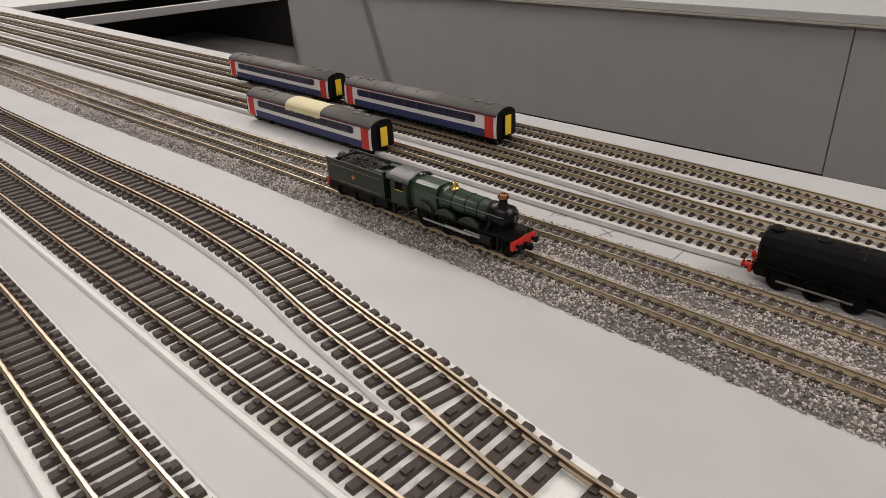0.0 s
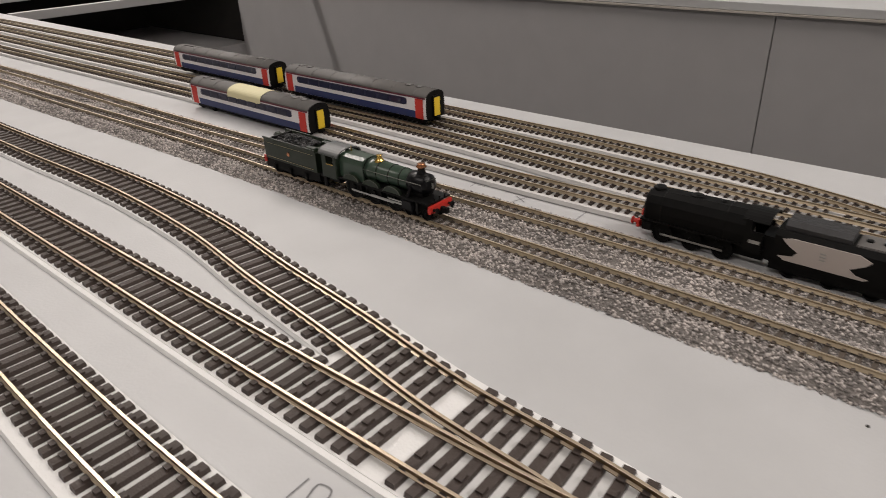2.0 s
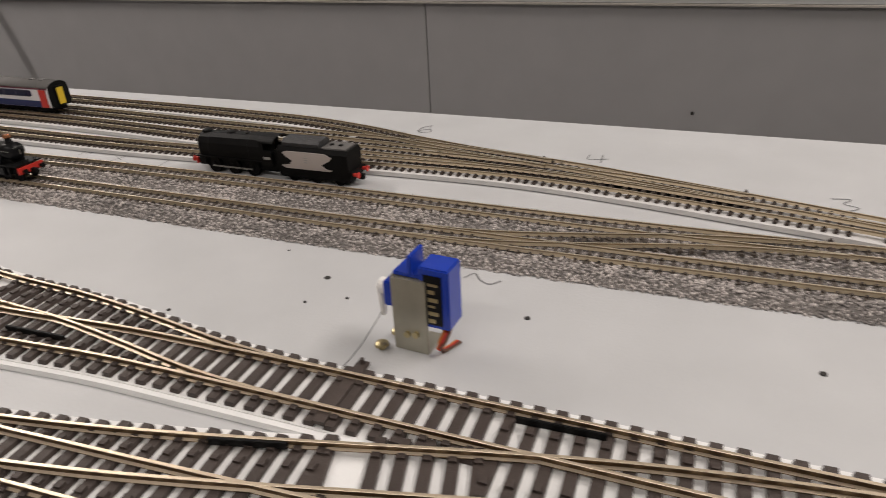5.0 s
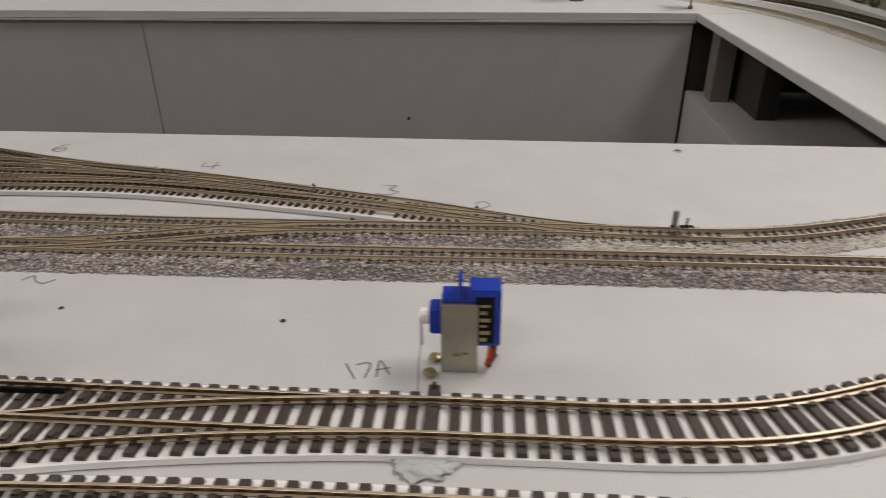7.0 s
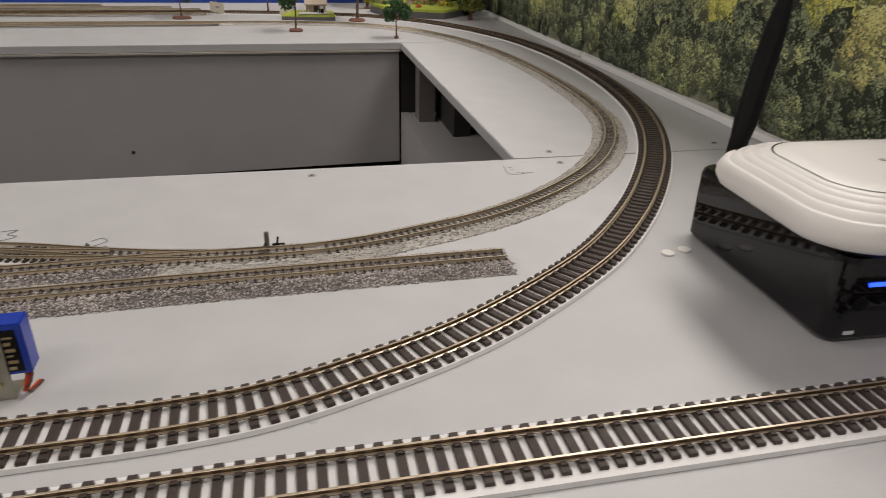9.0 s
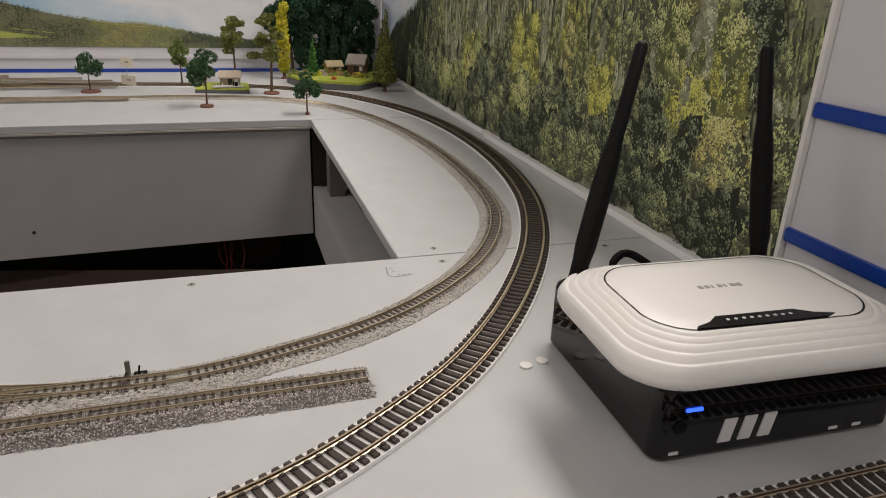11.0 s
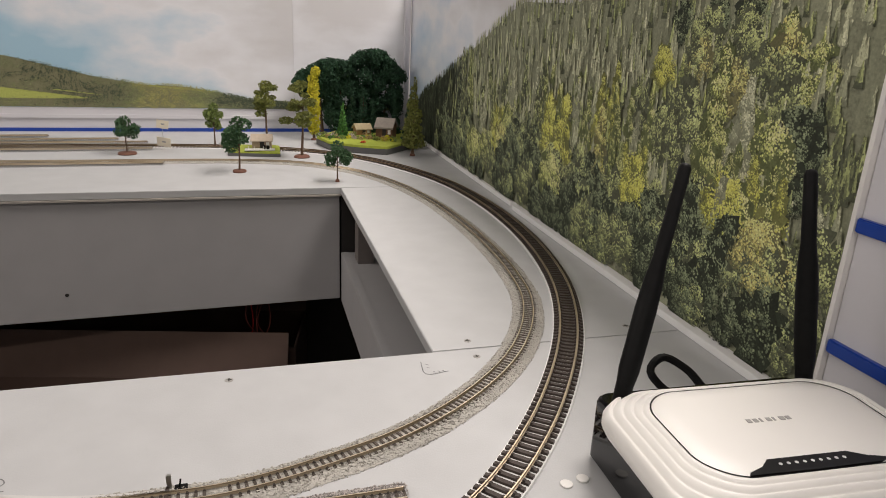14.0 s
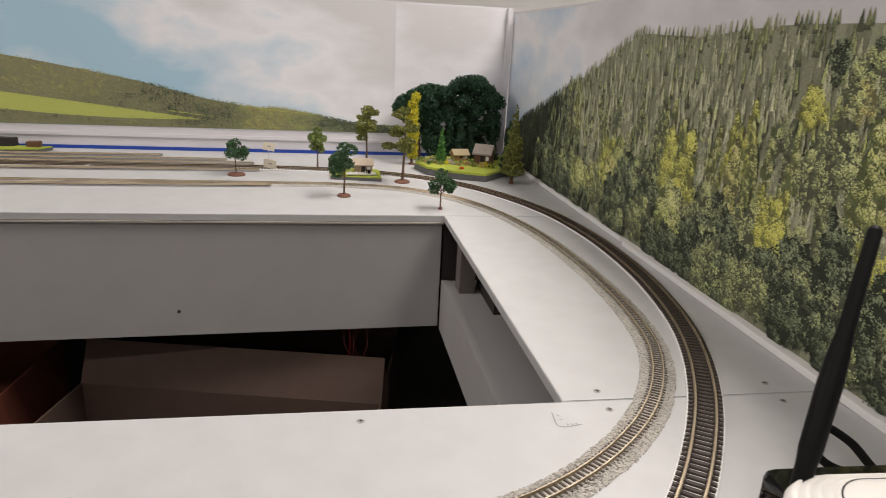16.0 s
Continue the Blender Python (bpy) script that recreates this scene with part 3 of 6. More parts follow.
# ---- printed murals: flat dabs of ink on the panels ----
def print_ink(name, colour, island=0.45):
    """Printed ink: the tone shifts from dab to dab and mottles like leaves."""
    m = bpy.data.materials.new(name)
    m.use_nodes = True
    nt = m.node_tree
    b = nt.nodes["Principled BSDF"]
    b.inputs["Roughness"].default_value, b.inputs["Specular IOR Level"].default_value = 0.6, 0.1
    co = nt.nodes.new("ShaderNodeTexCoord").outputs["Object"]
    n = nt.nodes.new("ShaderNodeTexNoise")
    n.inputs["Scale"].default_value, n.inputs["Detail"].default_value = 420, 5
    nt.links.new(co, n.inputs["Vector"])
    geo = nt.nodes.new("ShaderNodeNewGeometry").outputs["Random Per Island"]
    ma = nt.nodes.new("ShaderNodeMath")
    ma.operation, ma.inputs[1].default_value = "MULTIPLY_ADD", island
    nt.links.new(geo, ma.inputs[0]), nt.links.new(n.outputs["Fac"], ma.inputs[2])
    mr = nt.nodes.new("ShaderNodeMapRange")
    mr.inputs["From Min"].default_value, mr.inputs["From Max"].default_value = 0.4 - 0.2 * (island == 0), 0.6 + island + 0.2 * (island == 0)
    nt.links.new(ma.outputs[0], mr.inputs["Value"])
    mix = nt.nodes.new("ShaderNodeMix")
    mix.data_type = "RGBA"
    mix.inputs["A"].default_value = (*(q * 0.68 for q in colour), 1)
    mix.inputs["B"].default_value = (*(min(0.85, q * 1.32) for q in colour), 1)
    nt.links.new(mr.outputs["Result"], mix.inputs["Factor"])
    nt.links.new(mix.outputs["Result"], b.inputs["Base Color"])
    return m


TONES = (((0.50, 0.51, 0.34), (0.37, 0.38, 0.25), (0.235, 0.245, 0.165)),        # hazy pine
         ((0.44, 0.48, 0.22), (0.29, 0.32, 0.145), (0.145, 0.16, 0.085)),        # forest green
         ((0.66, 0.69, 0.25), (0.46, 0.50, 0.175), (0.21, 0.235, 0.095)),        # fresh leaf
         ((0.70, 0.66, 0.15), (0.50, 0.48, 0.11), (0.26, 0.265, 0.07)),         # lime yellow
         ((0.66, 0.59, 0.22), (0.47, 0.43, 0.165), (0.25, 0.24, 0.10)),          # dull gold
         ((0.225, 0.26, 0.155), (0.125, 0.148, 0.09), (0.062, 0.074, 0.048)))   # blue-grey shade
DEEP = ((0.19, 0.198, 0.135), (0.075, 0.082, 0.054), (0.095, 0.108, 0.05), (0.14, 0.145, 0.055), (0.13, 0.125, 0.065), (0.03, 0.035, 0.025))
INK = [print_ink("ink_foliage", tuple(min(0.8, q * 1.36) for q in c)) for trio, deep in zip(TONES, DEEP) for c in (*trio, deep)]
INK += [print_ink("ink_meadow", (0.44, 0.48, 0.135), 0), print_ink("ink_olive", (0.24, 0.235, 0.14), 0)]
MEADOW, OLIVE = 24, 25


class Print:
    """Collects four-cornered dabs (u, v in the panel's plane, depth in tiny steps) and lays them on a panel."""

    def __init__(self, place, floor, seed, top, start):
        self.place, self.floor, self.top, self.start = place, floor, top, start
        self.rng = np.random.default_rng(seed)
        self.v, self.m = [], []

    def depth(self, w):
        """Trees that stand lower on the slope lie in front."""
        return 0.0004 + 0.0035 * (self.top - w) / self.top

    def dabs(self, u, w, ru, rw, ink, d):
        n = len(u)
        a = self.rng.uniform(0, 1.57, n)[:, None] + np.array([0, 1.57, 3.14, 4.71])[None]
        r = self.rng.uniform(0.4, 1.35, (n, 4))
        uu = np.maximum(u[:, None] + np.asarray(ru)[..., None] * r * np.cos(a), self.start)
        ww = np.maximum(w[:, None] + np.asarray(rw)[..., None] * r * np.sin(a), self.floor)
        dd = np.broadcast_to(np.asarray(d)[..., None], uu.shape)
        self.v.append(np.stack([uu, ww, dd], 2).reshape(-1, 3))
        self.m.append(np.broadcast_to(np.asarray(ink), (n,)))

    def quad(self, pts, ink, d):
        self.v.append(np.array([(u, max(w, self.floor), d) for u, w in pts]))
        self.m.append(np.array([ink]))

    def level(self, kind, light):
        return kind * 4 + np.clip(((1.0 - light) * 4).astype(int), 0, 3)

    def conifer(self, u, w, h, kind, shade=0.0, tiers=11):
        """A narrow spire: drooping sprays, lit on the left and towards the tip."""
        g, d = self.rng, self.depth(w)
        half = h * g.uniform(0.16, 0.24)
        lean = g.normal(0, 0.015) * h
        own = g.normal(0, 0.12) - shade
        self.quad([(u - half * 1.2, w - h * 0.2), (u + half * 1.2, w - h * 0.2), (u + half * 0.5, w + h * 0.6), (u - half * 0.4, w + h * 0.6)], kind * 4 + 3, d)
        for side, tone in ((-1, 0.52), (1, 0.36)):
            foot = u + side * half * g.uniform(0.7, 0.95)
            self.quad([(foot, w + h * 0.1), (u, w + h * 0.05), (u + lean, w + h), (u + lean + side * half * 0.05, w + h * 0.96)], self.level(kind, np.array([tone + own + g.normal(0, 0.08)]))[0], d + 2e-6 + 2e-6 * g.random())
        n = tiers * 3
        f = np.repeat(np.linspace(0.0, 0.95, tiers), 3) + g.normal(0, 0.02, n)
        x = g.uniform(-1.1, 1.1, n) * (1.05 - f)
        light = 0.26 + 0.38 * f - 0.34 * x + g.normal(0, 0.09, n) + own
        size = h * g.uniform(0.03, 0.065, n)
        self.dabs(u + x * half + lean * f, w + f * h - np.abs(x) * h * 0.03, size * 0.7, size * 1.25, self.level(kind, light), d + 6e-6 + 2.5e-7 * g.permutation(n))

    def tree(self, u, w, wide, high, kind, cone, shade=0.0, clumps=26, each=32, ahead=0.0):
        """A crown of clumps, each lit from the upper left; cone: 0 round, 1 tapering."""
        g, d = self.rng, self.depth(w) + ahead

        def edge(f):
            return wide * ((1 - cone) * np.sqrt(np.maximum(0.02, 1 - (2 * f - 1) ** 2)) + cone * (1.02 - f) * np.minimum(1.0, f * 6 + 0.4))
        n = 40 if clumps > 10 else 4
        f = g.random(n)
        big = min(wide, high * 0.5) * g.uniform(0.2, 0.35, n)
        self.dabs(u + g.uniform(-0.85, 0.85, n) * edge(f), w + f * high, big, big * 1.2, kind * 4 + (3 if clumps > 10 else 2), d + 1e-7 * np.arange(n))
        f = np.sort(g.random(clumps) ** (1.0 + 0.5 * cone))[::-1]
        x = g.uniform(-0.95, 0.95, clumps) * edge(f)
        cr = min(wide, high * 0.5) * g.uniform(0.2, 0.42, clumps) * (1 - 0.4 * cone)
        tone = g.normal(0, 0.10, clumps)
        a, e = g.uniform(0, 6.283, (clumps, each)), np.sqrt(g.random((clumps, each))) * cr[:, None]
        dx, dz = np.cos(a) * e, np.sin(a) * e * (1 + 0.4 * cone)
        light = 0.52 + tone[:, None] - shade + 0.40 * (dz - 0.6 * dx) / cr[:, None] + 0.30 * (f[:, None] - 0.5) - 0.18 * x[:, None] / wide + g.normal(0, 0.07, (clumps, each))
        size = np.minimum(cr[:, None] * g.uniform(0.09, 0.2, (clumps, each)), 0.0015)
        dd = d + 5e-6 + 4e-8 * np.arange(clumps * each)
        self.dabs((u + x[:, None] + dx).ravel(), (w + f[:, None] * high + dz).ravel(), size.ravel(), size.ravel() * (1 + 0.3 * cone), self.level(kind, light).ravel(), dd)

    def lay(self, name, parent, label):
        v = np.vstack(self.v)
        v = np.stack(self.place(v[:, 0], v[:, 1], v[:, 2]), 1).astype(np.float32)
        n = len(v) // 4
        me = bpy.data.meshes.new(name)
        me.vertices.add(len(v)), me.vertices.foreach_set("co", v.ravel())
        me.loops.add(n * 4), me.loops.foreach_set("vertex_index", np.arange(n * 4, dtype=np.int32))
        me.polygons.add(n), me.polygons.foreach_set("loop_start", np.arange(0, n * 4, 4, dtype=np.int32))
        for k in INK:
            me.materials.append(k)
        me.polygons.foreach_set("material_index", np.concatenate(self.m).astype(np.int32))
        me.update(calc_edges=True)
        ob = new(name, me)
        ob.parent = parent
        return tagged(ob, label, kind="stuff")


def sky_print(name, slope_u, slope_z, at, axis, blue=(0.36, 0.55, 0.68)):
    """Printed sky: cloud banks on blue, bluer towards one side and low down."""
    m = mat(name, (0.6, 0.62, 0.66), 0.55)
    nt = m.node_tree
    co = nt.nodes.new("ShaderNodeTexCoord").outputs["Object"]
    mp = nt.nodes.new("ShaderNodeMapping")
    mp.inputs["Scale"].default_value = (1.3, 1.3, 2.6)
    nt.links.new(co, mp.inputs["Vector"])
    n = nt.nodes.new("ShaderNodeTexNoise")
    n.inputs["Scale"].default_value, n.inputs["Detail"].default_value, n.inputs["Roughness"].default_value = 2.6, 6, 0.5
    nt.links.new(mp.outputs["Vector"], n.inputs["Vector"])
    sep = nt.nodes.new("ShaderNodeSeparateXYZ")
    nt.links.new(co, sep.inputs[0])
    fac = n.outputs["Fac"]
    for socket, k, c in ((axis, slope_u, at[0]), ("Z", slope_z, at[1])):
        sub = nt.nodes.new("ShaderNodeMath")
        sub.operation, sub.inputs[1].default_value = "SUBTRACT", c
        nt.links.new(sep.outputs[socket], sub.inputs[0])
        mul = nt.nodes.new("ShaderNodeMath")
        mul.operation, mul.inputs[1].default_value = "MULTIPLY_ADD", k
        nt.links.new(sub.outputs[0], mul.inputs[0]), nt.links.new(fac, mul.inputs[2])
        fac = mul.outputs[0]
    r = nt.nodes.new("ShaderNodeValToRGB")
    r.color_ramp.elements[0].position, r.color_ramp.elements[0].color = 0.34, (*blue, 1)
    r.color_ramp.elements[1].position, r.color_ramp.elements[1].color = 0.56, (0.78, 0.785, 0.82, 1)
    e = r.color_ramp.elements.new(0.76)
    e.color = (0.62, 0.61, 0.62, 1)
    nt.links.new(fac, r.inputs["Fac"])
    nt.links.new(r.outputs["Color"], nt.nodes["Principled BSDF"].inputs["Base Color"])
    return m


part("printed_sky", new_box(0.2776, 0.2785, YEND + 0.001, 1.334, 0.006, 0.385), sky_print("printed_sky_east", -0.35, 0.2, (0.75, -0.25), "Y", (0.45, 0.58, 0.72)), east)
part("printed_sky", new_box(-3.2, -0.038, 1.3362, 1.337, 0.06, 0.396), sky_print("printed_sky_valley", 0.42, 1.0, (-0.5, 0.22), "X"), north)
# Corner sheet whitened to imitate the bright gloss reflection on the print.
part("printed_sky", new_box(-0.0375, 0.258, 1.3357, 1.337, 0.06, 0.396), sky_print("sky_corner_gloss", 0.0, 0.3, (0.0, 0.05), "X", (0.78, 0.8, 0.83)), north)

random.seed(11)
wood = Print(lambda u, w, d: (0.2775 - d, u, w), 0.0082, 11, 0.36, -0.1625)


def hill(y):
    return float(np.interp(y, [-0.17, 0.03, 0.16, 0.24, 0.35, 0.53, 0.6, 0.69, 0.83, 0.97, 1.15, 1.23, 1.335], [0.352, 0.352, 0.353, 0.349, 0.34, 0.345, 0.325, 0.292, 0.245, 0.199, 0.143, 0.1, 0.08]))


ys = np.linspace(-0.161, 1.33, 90)
for a, b in zip(ys, ys[1:]):
    wood.quad([(a, 0.0062), (b, 0.0062), (b, hill(b) - 0.012), (a, hill(a) - 0.012)], 23 if a > 0.88 else 3, 0.0002)


def patch(y, z, seed):
    return noise.noise(Vector((y * 4.5 + seed, z * 7, seed))) * 1.4 + 0.6 * noise.noise(Vector((y * 13, z * 17, seed + 4)))


SUNLIT = ((0.37, 0.15), (0.22, 0.15), (0.10, 0.25), (-0.08, 0.285), (0.0, 0.21), (0.14, 0.12), (-0.08, 0.11), (-0.02, 0.14), (0.62, 0.09))
SHADED = ((0.23, 0.05), (0.03, 0.06), (0.12, 0.03), (-0.13, 0.22), (-0.1, 0.03), (0.48, 0.11), (0.45, 0.03), (0.09, 0.19))


def sunny(y, z):
    near = [sum(math.exp(-((y - cy) ** 2 + (z - cz) ** 2) / 0.0022) for cy, cz in spots) for spots in (SUNLIT, SHADED)]
    return patch(y, z, 1.0) * 0.5 - 0.2 + 1.0 * near[0] - 1.0 * near[1] - (0.35 if z < 0.05 else 0) - (0.5 if y > 0.8 else 0)


items = []
for k in range(3600):
    y = random.uniform(-0.16, 1.325)
    items.append((y, random.uniform(0.05, 1.0) * hill(y), "spire"))
for k in range(110):
    items.append((random.uniform(-0.15, 0.86), random.uniform(0.08, 0.17), "tall"))
for k in range(46):
    items.append((random.uniform(-0.15, 0.12), random.uniform(0.15, 0.29), "bush"))
for k in range(250):
    y = random.uniform(-0.15, 1.02)
    items.append((y, random.random() ** 1.1 * 0.11 * (1 if y < 0.6 else 0.62), "bush"))
for y, z, kind in items:
    if z > hill(y) - 0.05 and kind != "spire":
        continue
    g = sunny(y, z + 0.02)
    if kind == "spire":
        h = random.uniform(0.018, 0.031) * (0.8 + 1.0 * max(0, 0.3 - z))
        h *= 0.72 if hill(y) - z < 0.03 else 1.0
        w = min(z, hill(y) - h * random.uniform(0.75, 1.0))
        if w < 0.008 or (w < 0.12 and y < 0.8 and random.random() < 0.9):
            continue
        far = y > 0.86 + 0.07 * random.gauss(0, 1) + 0.4 * max(0.0, z - 0.12)
        wood.conifer(y, w, h, 5 if far else random.choice((1, 2)) if g > 0.5 else 1 if g < -0.55 else random.choice((0, 0, 0, 1)), 0.3 if far else 0.14 * max(0, -g) - 0.05)
    elif kind == "tall":
        h = random.uniform(0.05, 0.09)
        wood.tree(y, max(z, 0.01), h * random.uniform(0.2, 0.3), h, random.choice((2, 3)) if g > 0.4 else random.choice((0, 1, 2)) if g > -0.3 else random.choice((1, 5)), 0.9)
    else:
        r = random.uniform(0.015, 0.034) * (1.1 - z)
        i = random.choice((3, 2, 4, 2)) if g > 0.5 else random.choice((2, 1, 1, 4)) if g > 0.05 else random.choice((1, 1, 5)) if g > -0.4 else random.choice((5, 5, 1))
        wood.tree(y, max(z, 0.008), r, r * random.uniform(1.5, 2.2), i, random.uniform(0.0, 0.35), 0.0 if z > 0.03 else 0.08)
# the trees that stand out on the slope
for y, z, wide, high, kind, cone in ((0.385, 0.11, 0.036, 0.088, 3, 0.7), (0.335, 0.11, 0.034, 0.09, 3, 0.6), (0.228, 0.115, 0.022, 0.088, 4, 0.5), (0.37, 0.05, 0.04, 0.062, 2, 0.1),
                                     (0.14, 0.09, 0.03, 0.065, 3, 0.3), (0.01, 0.165, 0.03, 0.115, 2, 0.8), (-0.03, 0.16, 0.026, 0.095, 0, 0.9), (0.11, 0.24, 0.022, 0.034, 3, 0.1),
                                     (-0.08, 0.075, 0.04, 0.06, 4, 0.1), (-0.02, 0.115, 0.034, 0.05, 3, 0.1), (0.62, 0.065, 0.02, 0.07, 3, 0.8), (0.74, 0.04, 0.045, 0.06, 2, 0.1)):
    wood.tree(y, z, wide, high, kind, cone, -0.04, 46, 40, 0.0003)
wood.lay("printed_forest", east, "printed hillside of dark conifers and yellow-green broadleaf trees")

valley = Print(lambda u, w, d: (u, 1.3362 - d, w), 0.0602, 5, 0.3, -3.19)


def ridge(x):
    return float(np.interp(x, [-3.2, -2.2, -1.5, -1.2, -0.99, -0.9, -0.69, -0.52, -0.41, -0.33, -0.24, -0.15, -0.08, 0.1, 0.25], [0.18, 0.25, 0.27, 0.245, 0.228, 0.215, 0.179, 0.138, 0.121, 0.12, 0.106, 0.086, 0.081, 0.07, 0.066]))


xs = np.linspace(-3.19, 0.255, 150)
for a, b in zip(xs, xs[1:]):
    valley.quad([(a, 0.0605), (b, 0.0605), (b, ridge(b) - 0.003), (a, ridge(a) - 0.003)], OLIVE, 0.0002)


FIELDS = ((-1.15, -0.53, 0.15, 0.083, 0.044), (-1.75, -1.3, 0.19, 0.15, 0.03), (-0.40, -0.23, 0.118, 0.103, 0.004), (-0.62, -0.5, 0.105, 0.09, 0.003))


def in_field(x, z):
    for x0, x1, z0, z1, deep in FIELDS:
        f = (x - x0) / (x1 - x0)
        if 0 < f < 1 and z0 + (z1 - z0) * f ** 1.1 - deep * (1 - f ** 2.2) < z < z0 + (z1 - z0) * f ** 1.1:
            return True
    return False


for x0, x1, z0, z1, deep in FIELDS:
    n = 30
    row = [(x0 + (x1 - x0) * k / n, z0 + (z1 - z0) * (k / n) ** 1.1, deep * (1 - (k / n) ** 2.2)) for k in range(n + 1)]
    for (xa, za, da), (xb, zb, db) in zip(row, row[1:]):
        valley.quad([(xa, za - da), (xb, zb - db), (xb, zb), (xa, za)], MEADOW, 0.0003)
for k in range(5200):
    x = random.uniform(-1.3, 0.25)
    top = ridge(x)
    z = top - random.random() ** 0.9 * (top - 0.058)
    if in_field(x, z + 0.004):
        continue
    r = random.uniform(0.0035, 0.0085) * (1.35 - 0.5 * top / 0.2)
    g = 1.3 * patch(x * 0.9, z * 2.6 - x * 0.25, 7.0) + random.gauss(0, 0.1)
    kind = 4 if g > 0.55 else 2 if g > 0.3 else 1 if g > -0.3 else 5
    valley.tree(x, min(z, top - r * 1.2), r, r * 1.5, kind, 0.1, 0.02, 4, 8)
valley.lay("printed_valley", north, "printed wooded ridge with bright meadows")


# ---- router on a control box ----
def rounded(w, h, r, n=8, bulge=0.0):
    pts = []
    for cx, cy, a0 in ((w - r, h - r, 0), (-w + r, h - r, 90), (-w + r, -h + r, 180), (w - r, -h + r, 270)):
        for k in range(n + 1):
            a = radians(a0 + 90 * k / n)
            pts.append((cx + r * math.cos(a), cy + r * math.sin(a)))
    return [(x * (1 + bulge * (1 - (y / h) ** 2)), y * (1 + bulge * (1 - (x / w) ** 2))) for x, y in pts]


def loft(bm, rings):
    loops = [[bm.verts.new(p) for p in r] for r in rings]
    n = len(loops[0])
    for a, b in zip(loops, loops[1:]):
        for k in range(n):
            bm.faces.new((a[k], a[(k + 1) % n], b[(k + 1) % n], b[k]))
    bm.faces.new(loops[0][::-1]), bm.faces.new(loops[-1])
    bmesh.ops.recalc_face_normals(bm, faces=bm.faces)
    return bm


BOXROT = -2
cb = thing("control_box", pose(0.148, -0.251, 0, 0, 0, BOXROT), "glossy black digital control box with a lit blue key", "control box")
out = rounded(0.082, 0.071, 0.008)
GLOSSB = mat("gloss_black_case", (0.004, 0.004, 0.005), 0.06, vary=0.2, scale=30, spec=0.45)
part("case", loft(bmesh.new(), [[(x * s, y * s, z) for x, y in out] for s, z in ((0.985, 0.002), (1, 0.004), (1, 0.046), (0.99, 0.049), (0.97, 0.0505))]), GLOSSB, cb)
part("key", new_box(-0.066, -0.056, -0.0722, -0.071, 0.0338, 0.0356), mat("lit_blue_key", (0.02, 0.06, 0.9), 0.3), cb, "lit blue key")
lit = bpy.data.materials["lit_blue_key"].node_tree.nodes["Principled BSDF"]
lit.inputs["Emission Color"].default_value, lit.inputs["Emission Strength"].default_value = (0.03, 0.1, 1.0, 1), 2.5
for x0 in (-0.042, -0.029, -0.016):
    bm = bmesh.new()
    prism(bm, [(x0, 0.010), (x0 + 0.008, 0.010), (x0 + 0.0105, 0.025), (x0 + 0.0025, 0.025)], -0.0718, -0.0709, "Y")
    part("emblem_bar", bm, SILVERP, cb)
for x in (-0.072, 0.035, 0.052):
    part("caption_bar", new_box(x, x + 0.006, -0.0714, -0.0709, 0.006, 0.008), SILVERP, cb)
bm = bmesh.new()
rod(bm, (-0.068, -0.0705, 0.024), (-0.068, -0.0718, 0.024), 0.004, seg=20)
part("speaker", bm, BLACKM, cb)
rt = thing("router", pose(0.130, -0.2820, 0.0506, 0, 0, -3) @ Matrix.Diagonal((0.935, 0.95, 1, 1)), "white wireless router with two black aerials on a black box", "router")
shape = [(0.80, 0.0068), (0.92, 0.0075), (0.975, 0.0105), (1.0, 0.0150), (1.0, 0.0188), (0.985, 0.0215), (0.972, 0.0236), (0.960, 0.0243), (0.953, 0.0240), (0.948, 0.0226), (0.941, 0.0241), (0.915, 0.0268), (0.905, 0.0271), (0.899, 0.0268), (0.894, 0.0254), (0.887, 0.0269), (0.862, 0.0289), (0.852, 0.0291), (0.846, 0.0288), (0.841, 0.0274), (0.834, 0.0288), (0.812, 0.0302), (0.802, 0.0304), (0.796, 0.0301), (0.791, 0.0287), (0.784, 0.0301), (0.762, 0.0311), (0.752, 0.0312), (0.7495, 0.0311), (0.749, 0.0296), (0.741, 0.0296), (0.7405, 0.0311), (0.736, 0.0313), (0.6, 0.0317), (0.4, 0.0318)]


def rring(s, z):
    k = 1 - s
    w, h = 0.096 - k * 0.096, 0.0635 - k * 0.08
    return [(x, y + (0.004 * k / 0.28 if s < 1 else 0), z) for x, y in rounded(w, max(h, 0.012), min(0.027, max(h, 0.012) * 0.55), 14, 0.042)]


# Black ring put in for the dark gap between shell and box.
part("base", loft(bmesh.new(), [rring(q, z) for q, z in ((0.74, 0.0), (0.82, 0.0015), (0.85, 0.0076))]), BLACKM, rt, "black ring filling the dark gap under the router", True)
part("shell", loft(bmesh.new(), [rring(s, z) for s, z in shape]), WHITEP, rt, "", True)
seam = bmesh.new()
loops = [[seam.verts.new(p) for p in rring(q, 0.03135)] for q in (0.7505, 0.7405)]
for k in range(len(loops[0])):
    j = (k + 1) % len(loops[0])
    seam.faces.new((loops[0][k], loops[0][j], loops[1][j], loops[1][k]))
part("panel_seam", seam, BLACKM, rt, "thin dark seam round the top panel")
bm = bmesh.new()
prism(bm, [(-0.053, -0.0398), (-0.009, -0.0404), (0.033, -0.0398), (0.040, -0.0372), (0.028, -0.0340), (0.018, -0.0285), (-0.034, -0.0285), (-0.041, -0.034), (-0.051, -0.0375)], 0.0300, 0.0322, "Z")
part("light_strip", bm, BLACKP, rt, "glossy black indicator strip")
